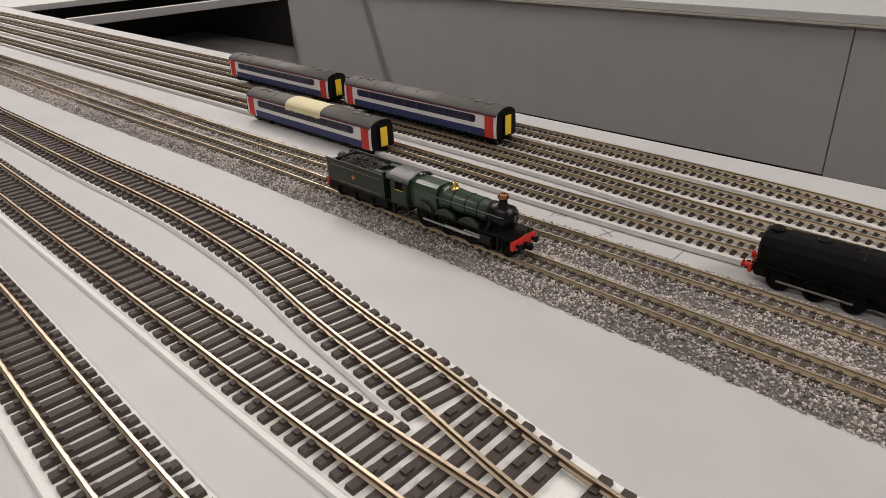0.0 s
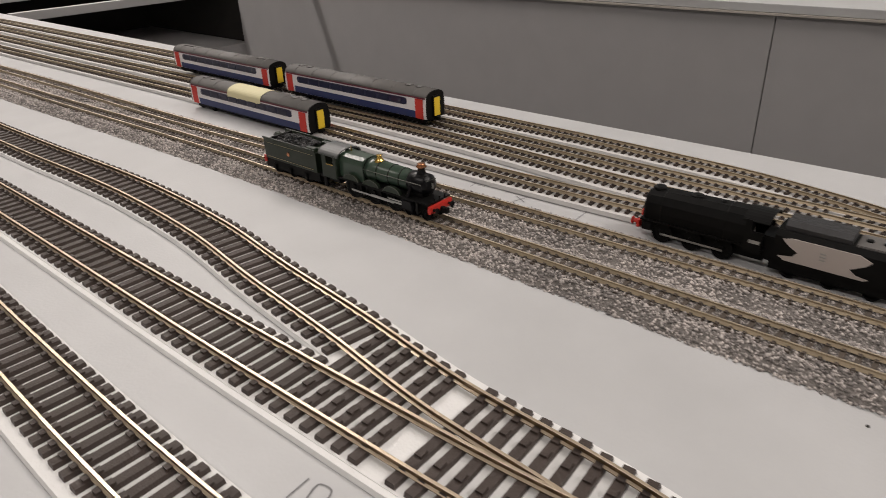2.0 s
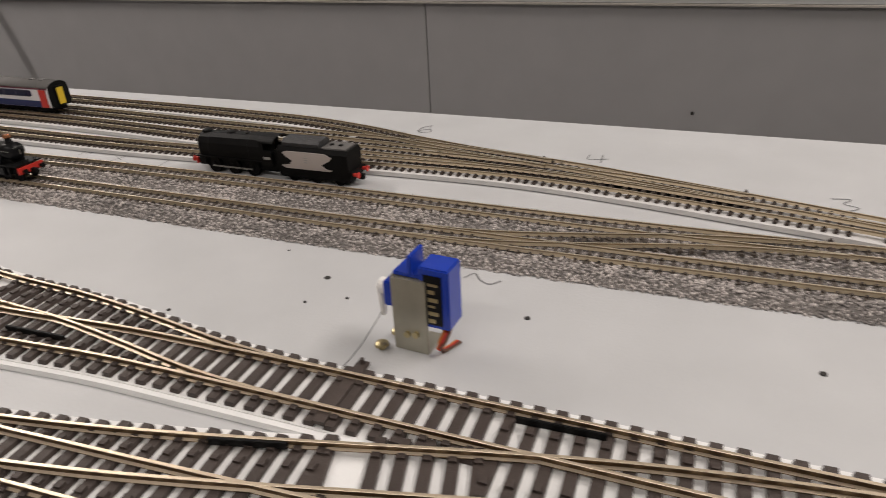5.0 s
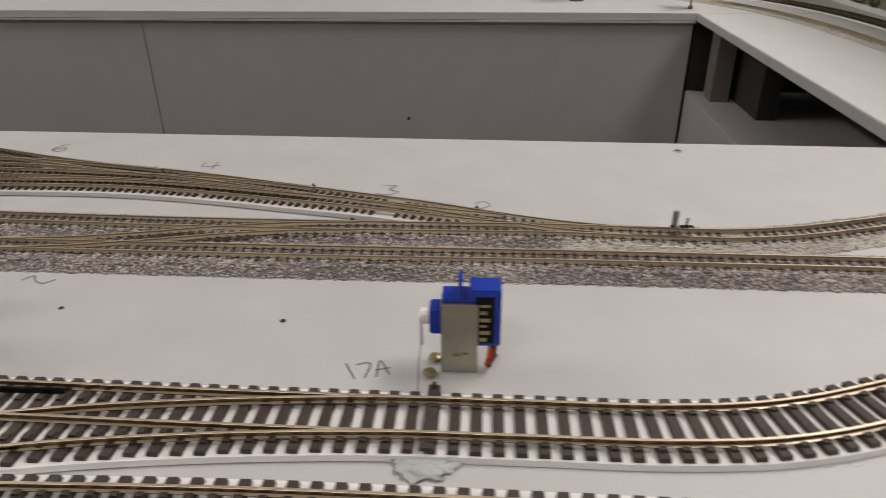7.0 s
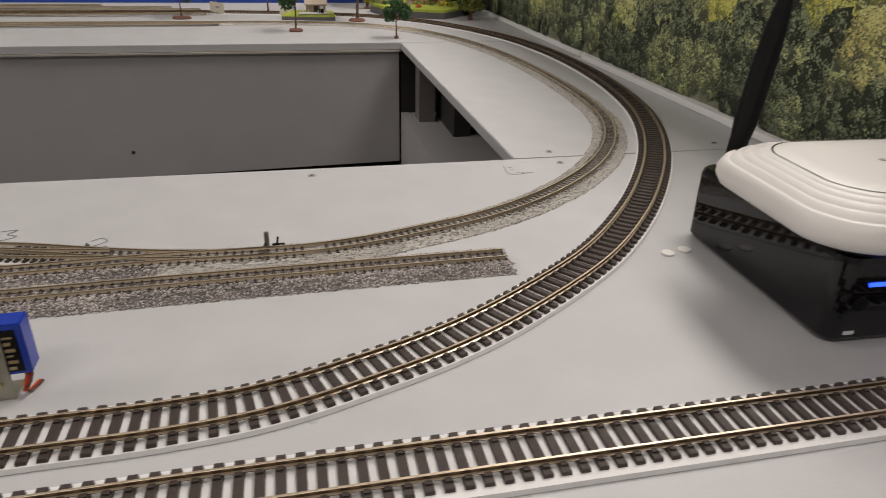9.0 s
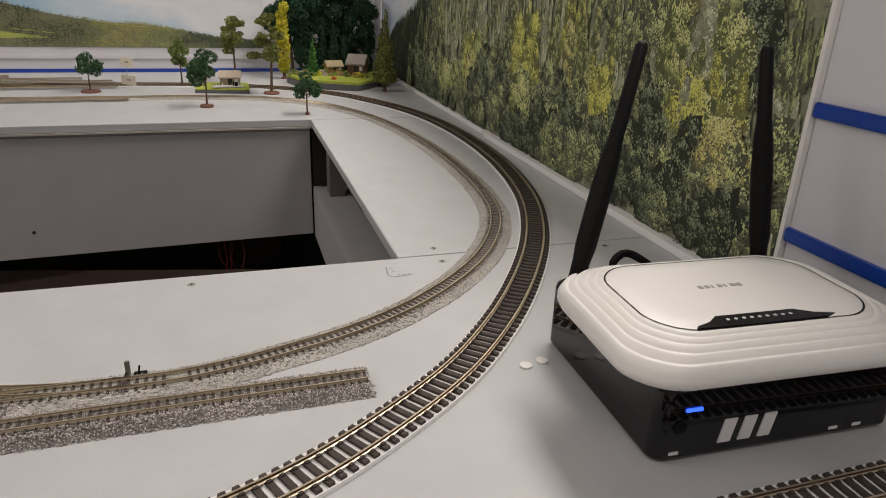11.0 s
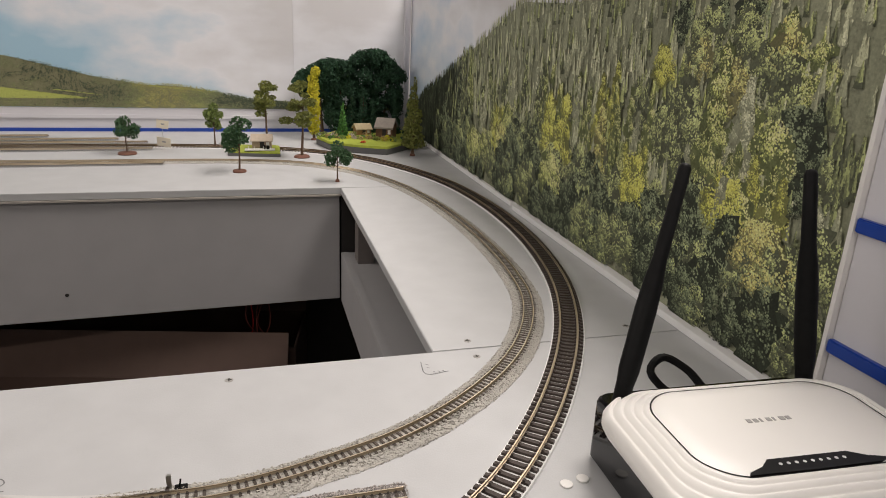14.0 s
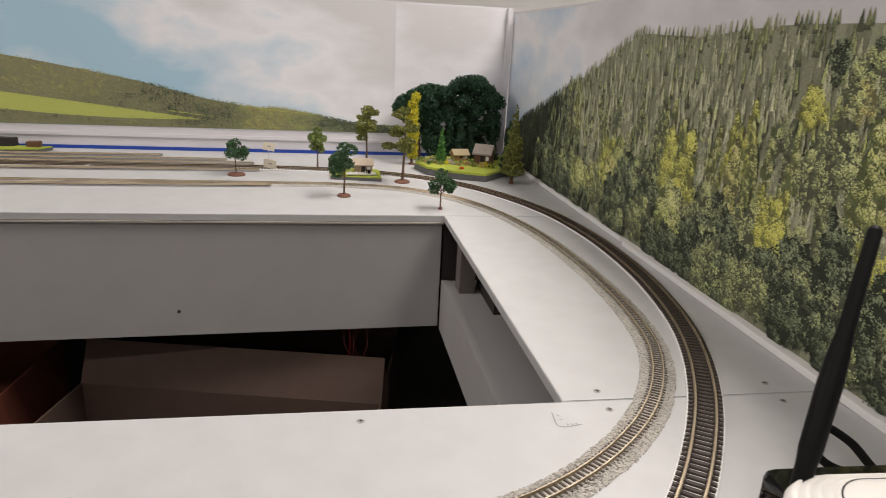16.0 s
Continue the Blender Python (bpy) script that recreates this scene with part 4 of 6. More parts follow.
for k in range(9):
    bm = bmesh.new()
    rod(bm, (-0.029 + k * 0.0052, -0.0335, 0.0321), (-0.029 + k * 0.0052, -0.0335, 0.0324), 0.0011, seg=10)
    part("indicator", bm, SILVERP, rt)
for k, wd in enumerate((0.003, 0.003, 0.0012, 0.003, 0.0012, 0.0035, 0.003)):
    part("emblem_bar", new_box(-0.02 + k * 0.0046, -0.02 + k * 0.0046 + wd, 0.006, 0.0095, 0.0315, 0.03215), GREYPRINT, rt)
for bx, tip in ((-0.079, (-0.0128, 0.1242, 0.1595)), (0.0674, (0.0706, 0.1, 0.1605))):
    base = Vector((bx, 0.058, 0.012))
    tip = Vector(tip)
    d = (tip - base)
    ob = part("aerial", lathe(bmesh.new(), [(0.0055, 0), (0.006, 0.02), (0.0072, 0.03), (0.0076, 0.07), (0.0068, 0.09), (0.0052, 0.105), (0.0046, d.length - 0.004), (0.0034, d.length - 0.001), (0.001, d.length)], (0, 0, 0), 16), BLACKM, rt, "black plastic aerial", True)
    ob.matrix_local = Matrix.Translation(base) @ d.to_track_quat("Z", "Y").to_matrix().to_4x4()
bm = bmesh.new()
wire(bm, [(0.188, -0.135, 0.005), (0.166, -0.122, 0.012), (0.158, -0.112, 0.025), (0.17, -0.108, 0.033), (0.188, -0.118, 0.026), (0.2, -0.14, 0.011), (0.225, -0.165, 0.006), (0.262, -0.2, 0.005)], 0.0035, 8)
tagged(part("power_cable", bm, BLACKM), "looped black power cable behind the router", "cable")


# ---- rolling stock ----
def wheel_mesh(name, r, wide, spokes):
    bm = bmesh.new()
    lathe(bm, [(r * 0.3, -wide / 2), (r * 1.06, -wide / 2), (r * 1.06, -wide / 4), (r, -wide / 4), (r, wide / 2), (r * 0.82, wide / 2), (r * 0.78, wide * 0.1), (r * 0.3, wide * 0.1), (r * 0.24, wide * 0.6), (r * 0.08, wide * 0.65)], (0, 0, 0), 24, "Z")
    return bm


def wheels(root, xs, r, half, material):
    me = None
    for x in xs:
        for s in (-1, 1):
            if me is None:
                ob = part("wheel", wheel_mesh("wheel", r, 0.0016, 6), material, root)
                me = ob.data
            else:
                ob = new("wheel", me)
                ob.parent = root
            ob.location, ob.rotation_euler = (x, s * half, r), (math.pi / 2 * (1 if s < 0 else -1), 0, 0)


def coal_heap(x0, x1, y0, y1, z, n, high):
    bm = bmesh.new()
    for k in range(n):
        u, v = random.random(), random.random()
        h = high * math.sin(math.pi * (0.12 + 0.76 * v)) * (0.55 + 0.45 * math.sin(math.pi * min(1, u * 1.2)))
        g = bmesh.ops.create_icosphere(bm, subdivisions=1, radius=random.uniform(0.0005, 0.0010))
        off = Vector((x0 + u * (x1 - x0), y0 + v * (y1 - y0), z + h * random.uniform(0.75, 1.0)))
        for q in g["verts"]:
            q.co = q.co * random.uniform(0.7, 1.2) + off
    return bm


def green_locomotive(m):
    root = thing("steam_locomotive", m, "green model steam locomotive with coal tender and red buffer beam", "locomotive")
    # tender
    t = bmesh.new()
    prism(t, [(-0.0082, 0.0085), (0.0082, 0.0085), (0.0084, 0.0205), (0.0092, 0.0222), (0.0084, 0.0222), (0.0078, 0.0200), (-0.0078, 0.0200), (-0.0084, 0.0222), (-0.0092, 0.0222), (-0.0084, 0.0205)], 0.004, 0.052)
    tender = part("tender_body", t, DKGREEN, root, "dark green tender body")
    for s in (-1, 1):
        for z in (0.0100, 0.0186):
            part("lining", new_box(0.007, 0.049, s * 0.00838 - 0.0001, s * 0.00838 + 0.0001, z, z + 0.00016), DULLBRASS, tender)
        e = bmesh.new()
        rod(e, (0.027, s * 0.0083, 0.0148), (0.027, s * 0.0087, 0.0148), 0.0013, seg=12)
        part("emblem", e, COPPER, tender)
    # Black block added to make the gap between cab and tender look dark.
    part("gap_fill", new_box(0.0625, 0.0688, -0.006, 0.006, 0.0055, 0.0165), BLACKM, root)
    part("tender_frame", new_box(0.003, 0.053, -0.0076, 0.0076, 0.003, 0.0086), BLACKM, root)
    for x in (0.012, 0.0265, 0.041):
        for s in (-1, 1):
            part("axle_box", new_box(x - 0.0016, x + 0.0016, s * 0.0082 - 0.0007, s * 0.0082 + 0.0007, 0.0028, 0.0062, 0.0003), BLACKM, root)
    part("coal", coal_heap(0.013, 0.042, -0.0068, 0.0068, 0.0196, 420, 0.0042), COAL, root, "heap of glossy black coal")
    part("coal_plate", new_box(0.011, 0.0122, -0.0072, 0.0072, 0.02, 0.0226), BLACKM, root)
    part("water_dome", lathe(bmesh.new(), [(0.0026, 0.02), (0.0026, 0.0218), (0.0016, 0.0228)], (0.0075, 0, 0), 14), DKGREEN, root)
    for s in (-1, 1):
        part("toolbox", new_box(0.0425, 0.0500, s * 0.0058 - 0.0016, s * 0.0058 + 0.0016, 0.02, 0.0222, 0.0003), DKGREEN, root)
    wheels(root, (0.012, 0.0265, 0.041), 0.0040, 0.0056, BLACKM)
    part("rear_buffer_beam", new_box(0.0022, 0.004, -0.0084, 0.0084, 0.0058, 0.0098), RED, root)
    # cab
    c = bmesh.new()
    for s in (-1, 1):
        box(c, 0.058, 0.0615, s * 0.0087 - 0.0003, s * 0.0087 + 0.0003, 0.0088, 0.0222)
        box(c, 0.0615, 0.0695, s * 0.0087 - 0.0003, s * 0.0087 + 0.0003, 0.0088, 0.0165)
        box(c, 0.0675, 0.0695, s * 0.0087 - 0.0003, s * 0.0087 + 0.0003, 0.0165, 0.0222)
    box(c, 0.0690, 0.0700, -0.0087, 0.0087, 0.0088, 0.0225)
    cab = part("cab", c, DKGREEN, root, "green cab with side windows")
    arc = [(0.0092 * math.cos(a), 0.0212 + 0.0042 * math.sin(a)) for a in np.linspace(0.12, math.pi - 0.12, 13)]
    part("roof", prism(bmesh.new(), arc + [(y * 0.95, z - 0.0006) for y, z in arc[::-1]], 0.0555, 0.0712), mat("cab_roof", (0.09, 0.095, 0.095), 0.45, vary=0.2, scale=100), cab, "dark grey cab roof")
    for s in (-1, 1):
        part("cab_steps", new_box(0.058, 0.0605, s * 0.0082 - 0.0005, s * 0.0082 + 0.0005, 0.0025, 0.009), BLACKM, cab)
        part("window_frame", new_box(0.0614, 0.0676, s * 0.0089 - 0.0001, s * 0.0089 + 0.0001, 0.0163, 0.0168), BRASS, cab)
    part("footplate", new_box(0.0545, 0.0705, -0.008, 0.008, 0.0075, 0.0092), BLACKM, root)
    # firebox and boiler
    fb = [(-0.0062, 0.010), (0.0062, 0.010), (0.0066, 0.0195), (0.0058, 0.0224), (0.0035, 0.0235), (-0.0035, 0.0235), (-0.0058, 0.0224), (-0.0066, 0.0195)]
    part("firebox", prism(bmesh.new(), fb, 0.070, 0.0885), GREEN, root, "green square-topped firebox", False)
    part("boiler", lathe(bmesh.new(), [(0.0061, 0.0885), (0.0061, 0.0925), (0.0060, 0.0930), (0.0053, 0.1195)], (0, 0, 0.0170), 32, "X"), GREEN, root, "tapered green boiler", True)
    for x, r in ((0.0886, 0.0063), (0.0975, 0.00600), (0.106, 0.00575), (0.1135, 0.00555)):
        part("boiler_band", lathe(bmesh.new(), [(r, x), (r + 0.0001, x + 0.0001), (r + 0.0001, x + 0.0005), (r, x + 0.0006)], (0, 0, 0.0170), 32, "X"), BLACKM, root)
    part("smokebox", lathe(bmesh.new(), [(0.0054, 0.1192), (0.0057, 0.1195), (0.0057, 0.1296), (0.0050, 0.1300), (0.0044, 0.1312), (0.0022, 0.1320), (0.0006, 0.1322)], (0, 0, 0.0170), 32, "X"), BLACKP, root, "black smokebox", True)
    part("smokebox_saddle", new_box(0.1195, 0.129, -0.0042, 0.0042, 0.0075, 0.0135), BLACKM, root)
    ch = part("chimney", lathe(bmesh.new(), [(0.0028, 0.0218), (0.0021, 0.0230), (0.0019, 0.0245), (0.0019, 0.0252)], (0.1255, 0, 0), 20), BLACKP, root, "", True)
    part("chimney_cap", lathe(bmesh.new(), [(0.0019, 0.0252), (0.0026, 0.0256), (0.0027, 0.0263), (0.0020, 0.0270), (0.0021, 0.0276), (0.0014, 0.0277)], (0.1255, 0, 0), 20), COPPER, ch, "polished copper chimney cap", True)
    part("safety_valve", lathe(bmesh.new(), [(0.0030, 0.0225), (0.0022, 0.0234), (0.0015, 0.0245), (0.0013, 0.0256), (0.0017, 0.0260), (0.0008, 0.0262)], (0.0955, 0, 0), 20), BRASS, root, "polished brass safety valve cover", True)
    part("whistle", new_rod((0.0725, 0.001, 0.0233), (0.0725, 0.001, 0.0262), 0.0004, seg=8), BRASS, root)
    for s in (-1, 1):
        part("handrail", new_rod((0.0885, s * 0.0064, 0.0185), (0.1300, s * 0.0058, 0.0185), 0.0002, seg=6), DULLGREY, root)
        part("steam_pipe", new_rod((0.1225, s * 0.0052, 0.0165), (0.1215, s * 0.0072, 0.0105), 0.0010, seg=8), BLACKP, root)
    part("door_handrail", new_rod((0.1315, -0.0035, 0.0200), (0.1315, 0.0035, 0.0200), 0.0002, seg=6), DULLGREY, root)
    part("smokebox_dart", new_box(0.1320, 0.1328, -0.0003, 0.0003, 0.0155, 0.0185), STEEL, root)
    part("running_plate", new_box(0.0700, 0.1365, -0.0085, 0.0085, 0.0098, 0.0107), BLACKM, root)
    for x in (0.080, 0.0955, 0.111):
        for s in (-1, 1):
            half = [(x + 0.0060 * math.cos(a), 0.0100 + 0.0040 * math.sin(a)) for a in np.linspace(0, math.pi, 15)]
            part("splasher", prism(bmesh.new(), half, s * 0.0060, s * 0.0082, "Y"), DKGREEN, root)
            rim = [(x + 0.0062 * math.cos(a), 0.0100 + 0.0042 * math.sin(a)) for a in np.linspace(0.1, math.pi - 0.1, 15)]
            part("splasher_beading", prism(bmesh.new(), rim + [(x + (q - x) * 0.96, 0.0100 + (w - 0.0100) * 0.95) for q, w in rim[::-1]], s * 0.0081, s * 0.0084, "Y"), DULLGREY, root)
    part("main_frame", new_box(0.0715, 0.133, -0.0036, 0.0036, 0.003, 0.0098), BLACKM, root)
    wheels(root, (0.080, 0.0955, 0.111), 0.0062, 0.0054, BLACKM)
    wheels(root, (0.1205, 0.1325), 0.0031, 0.0050, BLACKM)
    for s in (-1, 1):
        part("coupling_rod", new_box(0.0795, 0.1115, s * 0.0073 - 0.0003, s * 0.0073 + 0.0003, 0.0046, 0.0056, 0.0002), STEEL, root)
        part("connecting_rod", new_box(0.0955, 0.1205, s * 0.0080 - 0.0003, s * 0.0080 + 0.0003, 0.0056, 0.0066, 0.0002), STEEL, root)
        part("slide_bar", new_box(0.1080, 0.1185, s * 0.0080 - 0.0003, s * 0.0080 + 0.0003, 0.0072, 0.0078), STEEL, root)
        part("cylinder", new_box(0.1180, 0.1262, s * 0.0075 - 0.0016, s * 0.0075 + 0.0016, 0.0042, 0.0100, 0.0008), BLACKP, root)
        part("front_step", new_box(0.1285, 0.1300, s * 0.0082 - 0.0006, s * 0.0082 + 0.0006, 0.0035, 0.0100), BLACKM, root)
        b = bmesh.new()
        rod(b, (0.1380, s * 0.0058, 0.0072), (0.1400, s * 0.0058, 0.0072), 0.0008, seg=10)
        rod(b, (0.1400, s * 0.0058, 0.0072), (0.1405, s * 0.0058, 0.0072), 0.0016, seg=14)
        part("buffer", b, BLACKM, root)
        b = bmesh.new()
        rod(b, (0.0022, s * 0.0058, 0.0072), (0.0002, s * 0.0058, 0.0072), 0.0008, seg=10)
        rod(b, (0.0002, s * 0.0058, 0.0072), (-0.0002, s * 0.0058, 0.0072), 0.0016, seg=14)
        part("buffer", b, BLACKM, root)
    part("buffer_beam", new_box(0.1362, 0.1380, -0.0085, 0.0085, 0.0054, 0.0094, 0.0002), RED, root, "red buffer beam")
    part("coupling", new_box(0.1380, 0.1425, -0.0012, 0.0012, 0.0045, 0.0075, 0.0003), BLACKM, root)
    for s in (-0.004, 0.0, 0.004):
        part("lamp_iron", new_box(0.1368, 0.1374, s - 0.0003, s + 0.0003, 0.0107, 0.0128), BLACKM, root)
    return root


RAILTOP_N = ZN + NN["thick"] + NN["high"]
green_locomotive(pose(-0.977, -0.2075, RAILTOP_N, 0, 0, 0.2) @ Matrix.Scale(1.01, 4))


def black_locomotive(m):
    root = thing("goods_locomotive", m, "matt black model goods locomotive with unpainted pale tender side", "locomotive")
    cas = [(-0.0072, 0.0105), (0.0072, 0.0105), (0.0078, 0.0145), (0.0076, 0.019), (0.006, 0.0225), (0.003, 0.0243), (-0.003, 0.0243), (-0.006, 0.0225), (-0.0076, 0.019), (-0.0078, 0.0145)]
    b = bmesh.new()
    loft(b, [[(x, y * s, 0.0105 + (z - 0.0105) * s2) for y, z in cas] for x, s, s2 in ((0.004, 0.86, 0.88), (0.0052, 0.95, 0.97), (0.013, 0.96, 0.98), (0.0135, 0.99, 1.0), (0.045, 1.0, 1.03), (0.0455, 1.03, 1.05), (0.055, 1.03, 1.05))])
    part("boiler_casing", b, BLACKM, root)
    for x, r in ((0.0085, 0.0028), (0.028, 0.0026), (0.041, 0.0012)):
        part("dome", lathe(bmesh.new(), [(r * 1.15, 0.0232), (r * 1.15, 0.0249), (r, 0.0253), (r * 0.5, 0.0254)], (x, 0, 0), 16), BLACKM, root, "", True)
    c = bmesh.new()
    for s in (-1, 1):
        box(c, 0.055, 0.0635, s * 0.0083 - 0.0003, s * 0.0083 + 0.0003, 0.008, 0.018)
        box(c, 0.055, 0.058, s * 0.0083 - 0.0003, s * 0.0083 + 0.0003, 0.018, 0.023)
    cab = part("cab", c, BLACKM, root)
    arc = [(0.0086 * math.cos(a), 0.0222 + 0.0032 * math.sin(a)) for a in np.linspace(0.1, math.pi - 0.1, 11)]
    part("roof", prism(bmesh.new(), arc + [(y * 0.95, z - 0.0006) for y, z in arc[::-1]], 0.0535, 0.0655), BLACKM, cab)
    for s in (-1, 1):
        part("number_bar", new_box(0.0575, 0.0625, s * 0.0087 - 0.0001, s * 0.0087 + 0.0001, 0.0125, 0.014), GREYPRINT, cab)
    part("frame", new_box(0.003, 0.064, -0.0042, 0.0042, 0.0035, 0.0106), BLACKM, root)
    part("running_board", new_box(0.003, 0.064, -0.0082, 0.0082, 0.0098, 0.0106), BLACKM, root)
    wheels(root, (0.0145, 0.030, 0.0455), 0.0052, 0.0056, BLACKM)
    for s in (-1, 1):
        part("coupling_rod", new_box(0.0140, 0.046, s * 0.0072 - 0.0003, s * 0.0072 + 0.0003, 0.0040, 0.0050, 0.0002), STEEL, root)
        part("cylinder", new_box(0.004, 0.010, s * 0.0072 - 0.0012, s * 0.0072 + 0.0012, 0.005, 0.0098, 0.0006), BLACKM, root)
    t = bmesh.new()
    prism(t, [(-0.0083, 0.0065), (0.0083, 0.0065), (0.0085, 0.0190), (0.0070, 0.0215), (-0.0070, 0.0215), (-0.0085, 0.0190)], 0.0685, 0.1190)
    tender = part("tender_body", t, BLACKM, root, "black slab-sided tender")
    prof = [(0.072, 0.0182), (0.076, 0.0192), (0.103, 0.0192), (0.108, 0.0172), (0.106, 0.0152), (0.100, 0.0122), (0.103, 0.0102), (0.108, 0.0096), (0.106, 0.0088), (0.074, 0.0088), (0.071, 0.0102), (0.077, 0.0112), (0.079, 0.0135), (0.075, 0.0156)]
    pale = mat("unpainted_patch", (0.48, 0.43, 0.4), 0.6, vary=0.04, scale=100)
    for s in (-1, 1):
        part("pale_patch", prism(bmesh.new(), prof, s * 0.0084, s * 0.0089, "Y"), pale, tender, "pale unpainted side patch")
        for z in (0.0128, 0.0142, 0.0156):
            part("mark_bar", new_box(0.088, 0.0905, s * 0.0090 - 0.0001, s * 0.0090 + 0.0001, z, z + 0.0006), GREYPRINT, tender)
    rail_roof = bmesh.new()
    prism(rail_roof, [(-0.0062, 0.0210), (0.0062, 0.0210), (0.0066, 0.0235), (0.0045, 0.0252), (-0.0045, 0.0252), (-0.0066, 0.0235)], 0.0715, 0.0985)
    part("coal_space", rail_roof, mat("tender_hatch", (0.03, 0.03, 0.032), 0.5, vary=0.3, scale=200, bump=0.5), tender)
    part("tank_top", new_box(0.100, 0.1175, -0.0066, 0.0066, 0.0212, 0.0222, 0.0003), ROOFG, tender)
    for x in (0.104, 0.1105):
        part("filler", lathe(bmesh.new(), [(0.0014, 0.0222), (0.0014, 0.0228), (0.0006, 0.0229)], (x, 0, 0), 12), BLACKM, tender)
    # Black filler added for the darkness between cab and tender.
    part("gap_fill", new_box(0.0625, 0.0688, -0.006, 0.006, 0.0055, 0.0165), BLACKM, root)
    part("tender_frame", new_box(0.0675, 0.1195, -0.0076, 0.0076, 0.003, 0.0066), BLACKM, root)
    wheels(root, (0.0765, 0.0935, 0.1105), 0.0040, 0.0056, BLACKM)
    for x, d in ((0.003, -1), (0.1195, 1)):
        beam = part("buffer_beam", new_box(min(x, x + d * 0.0015), max(x, x + d * 0.0015), -0.0084, 0.0084, 0.0055, 0.0092), RED if d < 0 else BLACKM, root)
        for s in (-1, 1):
            g = bmesh.new()
            rod(g, (x + d * 0.0015, s * 0.0058, 0.0075), (x + d * 0.0045, s * 0.0058, 0.0075), 0.0011, seg=10)
            rod(g, (x + d * 0.0045, s * 0.0058, 0.0075), (x + d * 0.0051, s * 0.0058, 0.0075), 0.0018, seg=14)
            part("buffer", g, RED, root, "red buffer")
        part("coupling", new_box(min(x + d * 0.0015, x + d * 0.0055), max(x + d * 0.0015, x + d * 0.0055), -0.0012, 0.0012, 0.0032, 0.0062), BLACKM, root)
    return root


black_locomotive(pose(-0.757, -0.1475, 0.0002) @ Matrix.Diagonal((0.94, 1, 1.03, 1)))


def coach(m, length, label, patch=False):
    root = thing("railway_coach", m, label, "coach", "coaches in the yard")
    L, W = length, 0.0094
    side = [(W * 0.93, 0.0048), (W, 0.0075), (W, 0.0125), (W * 0.985, 0.0158), (W * 0.93, 0.0200)]
    body = side + [(-y, z) for y, z in side[::-1]]
    part("body", prism(bmesh.new(), body, 0.0, L), COACHW, root, "white and navy coach body")
    arc = [(W * 0.96 * math.cos(a), 0.0196 + 0.0046 * math.sin(a)) for a in np.linspace(0, math.pi, 17)]
    roof = part("roof", prism(bmesh.new(), arc, 0.0006, L - 0.0006), ROOFG, root, "dull grey ribbed roof", True)
    for x in np.linspace(0.012, L - 0.012, 7):
        part("roof_rib", prism(bmesh.new(), [(y * 1.006, z + 0.0002) for y, z in arc], x, x + 0.0004), ROOFG, roof)
    for x in (0.010, L - 0.016, L - 0.026, 0.020):
        part("roof_vent", new_box(x, x + 0.005, -0.0022, 0.0022, 0.0238, 0.0247, 0.0003), ROOFG, roof)
    for s in (-1, 1):
        part("lower_band", new_box(0.012, L - 0.010, s * (W + 0.00005) - 0.00018, s * (W + 0.00005) + 0.00018, 0.0052, 0.0100), NAVY, root, "navy lower band")
        win = [(0.016, 0.0138), (0.018, 0.0130), (L - 0.020, 0.0130), (L - 0.018, 0.0138), (L - 0.018, 0.0172), (L - 0.020, 0.0180), (0.018, 0.0180), (0.016, 0.0172)]
        band = part("window_band", prism(bmesh.new(), win, s * (W - 0.0001), s * (W + 0.00022), "Y"), DKNAVY, root)
        n = 9
        for k in range(n):
            x0 = 0.0185 + k * (L - 0.039) / n
            part("window", new_box(x0, x0 + (L - 0.039) / n - 0.0022, s * (W + 0.0002) - 0.0002, s * (W + 0.0002) + 0.0002, 0.0138, 0.0172), GLASSD, band)
        for x0 in (0.0025, L - 0.0098):
            part("door", new_box(x0, x0 + 0.0072, s * (W + 0.0001) - 0.00022, s * (W + 0.0001) + 0.00022, 0.0050, 0.0186), RED, root, "red passenger door")
        part("roof_stripe", new_box(0.001, L - 0.001, s * (W * 0.955) - 0.0003, s * (W * 0.955) + 0.0003, 0.0188, 0.0197), mat("maroon_stripe", (0.14, 0.03, 0.05), 0.5) if s < 0 else bpy.data.materials["maroon_stripe"], root)
    for x, d in ((0.0, -1), (L, 1)):
        part("end_wall", prism(bmesh.new(), body[:5] + [(W * 0.93 * math.cos(a), 0.0198 + 0.0042 * math.sin(a)) for a in np.linspace(0.05, math.pi - 0.05, 11)] + body[5:], min(x, x + d * 0.0006), max(x, x + d * 0.0006)), BLACKM, root)
        part("gangway", new_box(min(x, x + d * 0.0018), max(x, x + d * 0.0018), -0.0038, 0.0038, 0.0060, 0.0205, 0.0003), BLACKM, root)
        part("end_door", new_box(min(x + d * 0.0017, x + d * 0.0022), max(x + d * 0.0017, x + d * 0.0022), -0.0028, 0.0028, 0.0066, 0.0192), YELLOW, root, "yellow gangway door")
        part("coupling", new_box(min(x, x + d * 0.004), max(x, x + d * 0.004), -0.0012, 0.0012, 0.0035, 0.0060), BLACKM, root)
    part("underframe", new_box(0.030, L - 0.030, -0.0066, 0.0066, 0.0018, 0.0050, 0.0004), BLACKM, root)
    for x in (0.016, L - 0.016):
        part("bogie", new_box(x - 0.012, x + 0.012, -0.0072, 0.0072, 0.0016, 0.0048, 0.0004), BLACKM, root)
        wheels(root, (x - 0.0085, x + 0.0085), 0.0031, 0.0050, BLACKM)
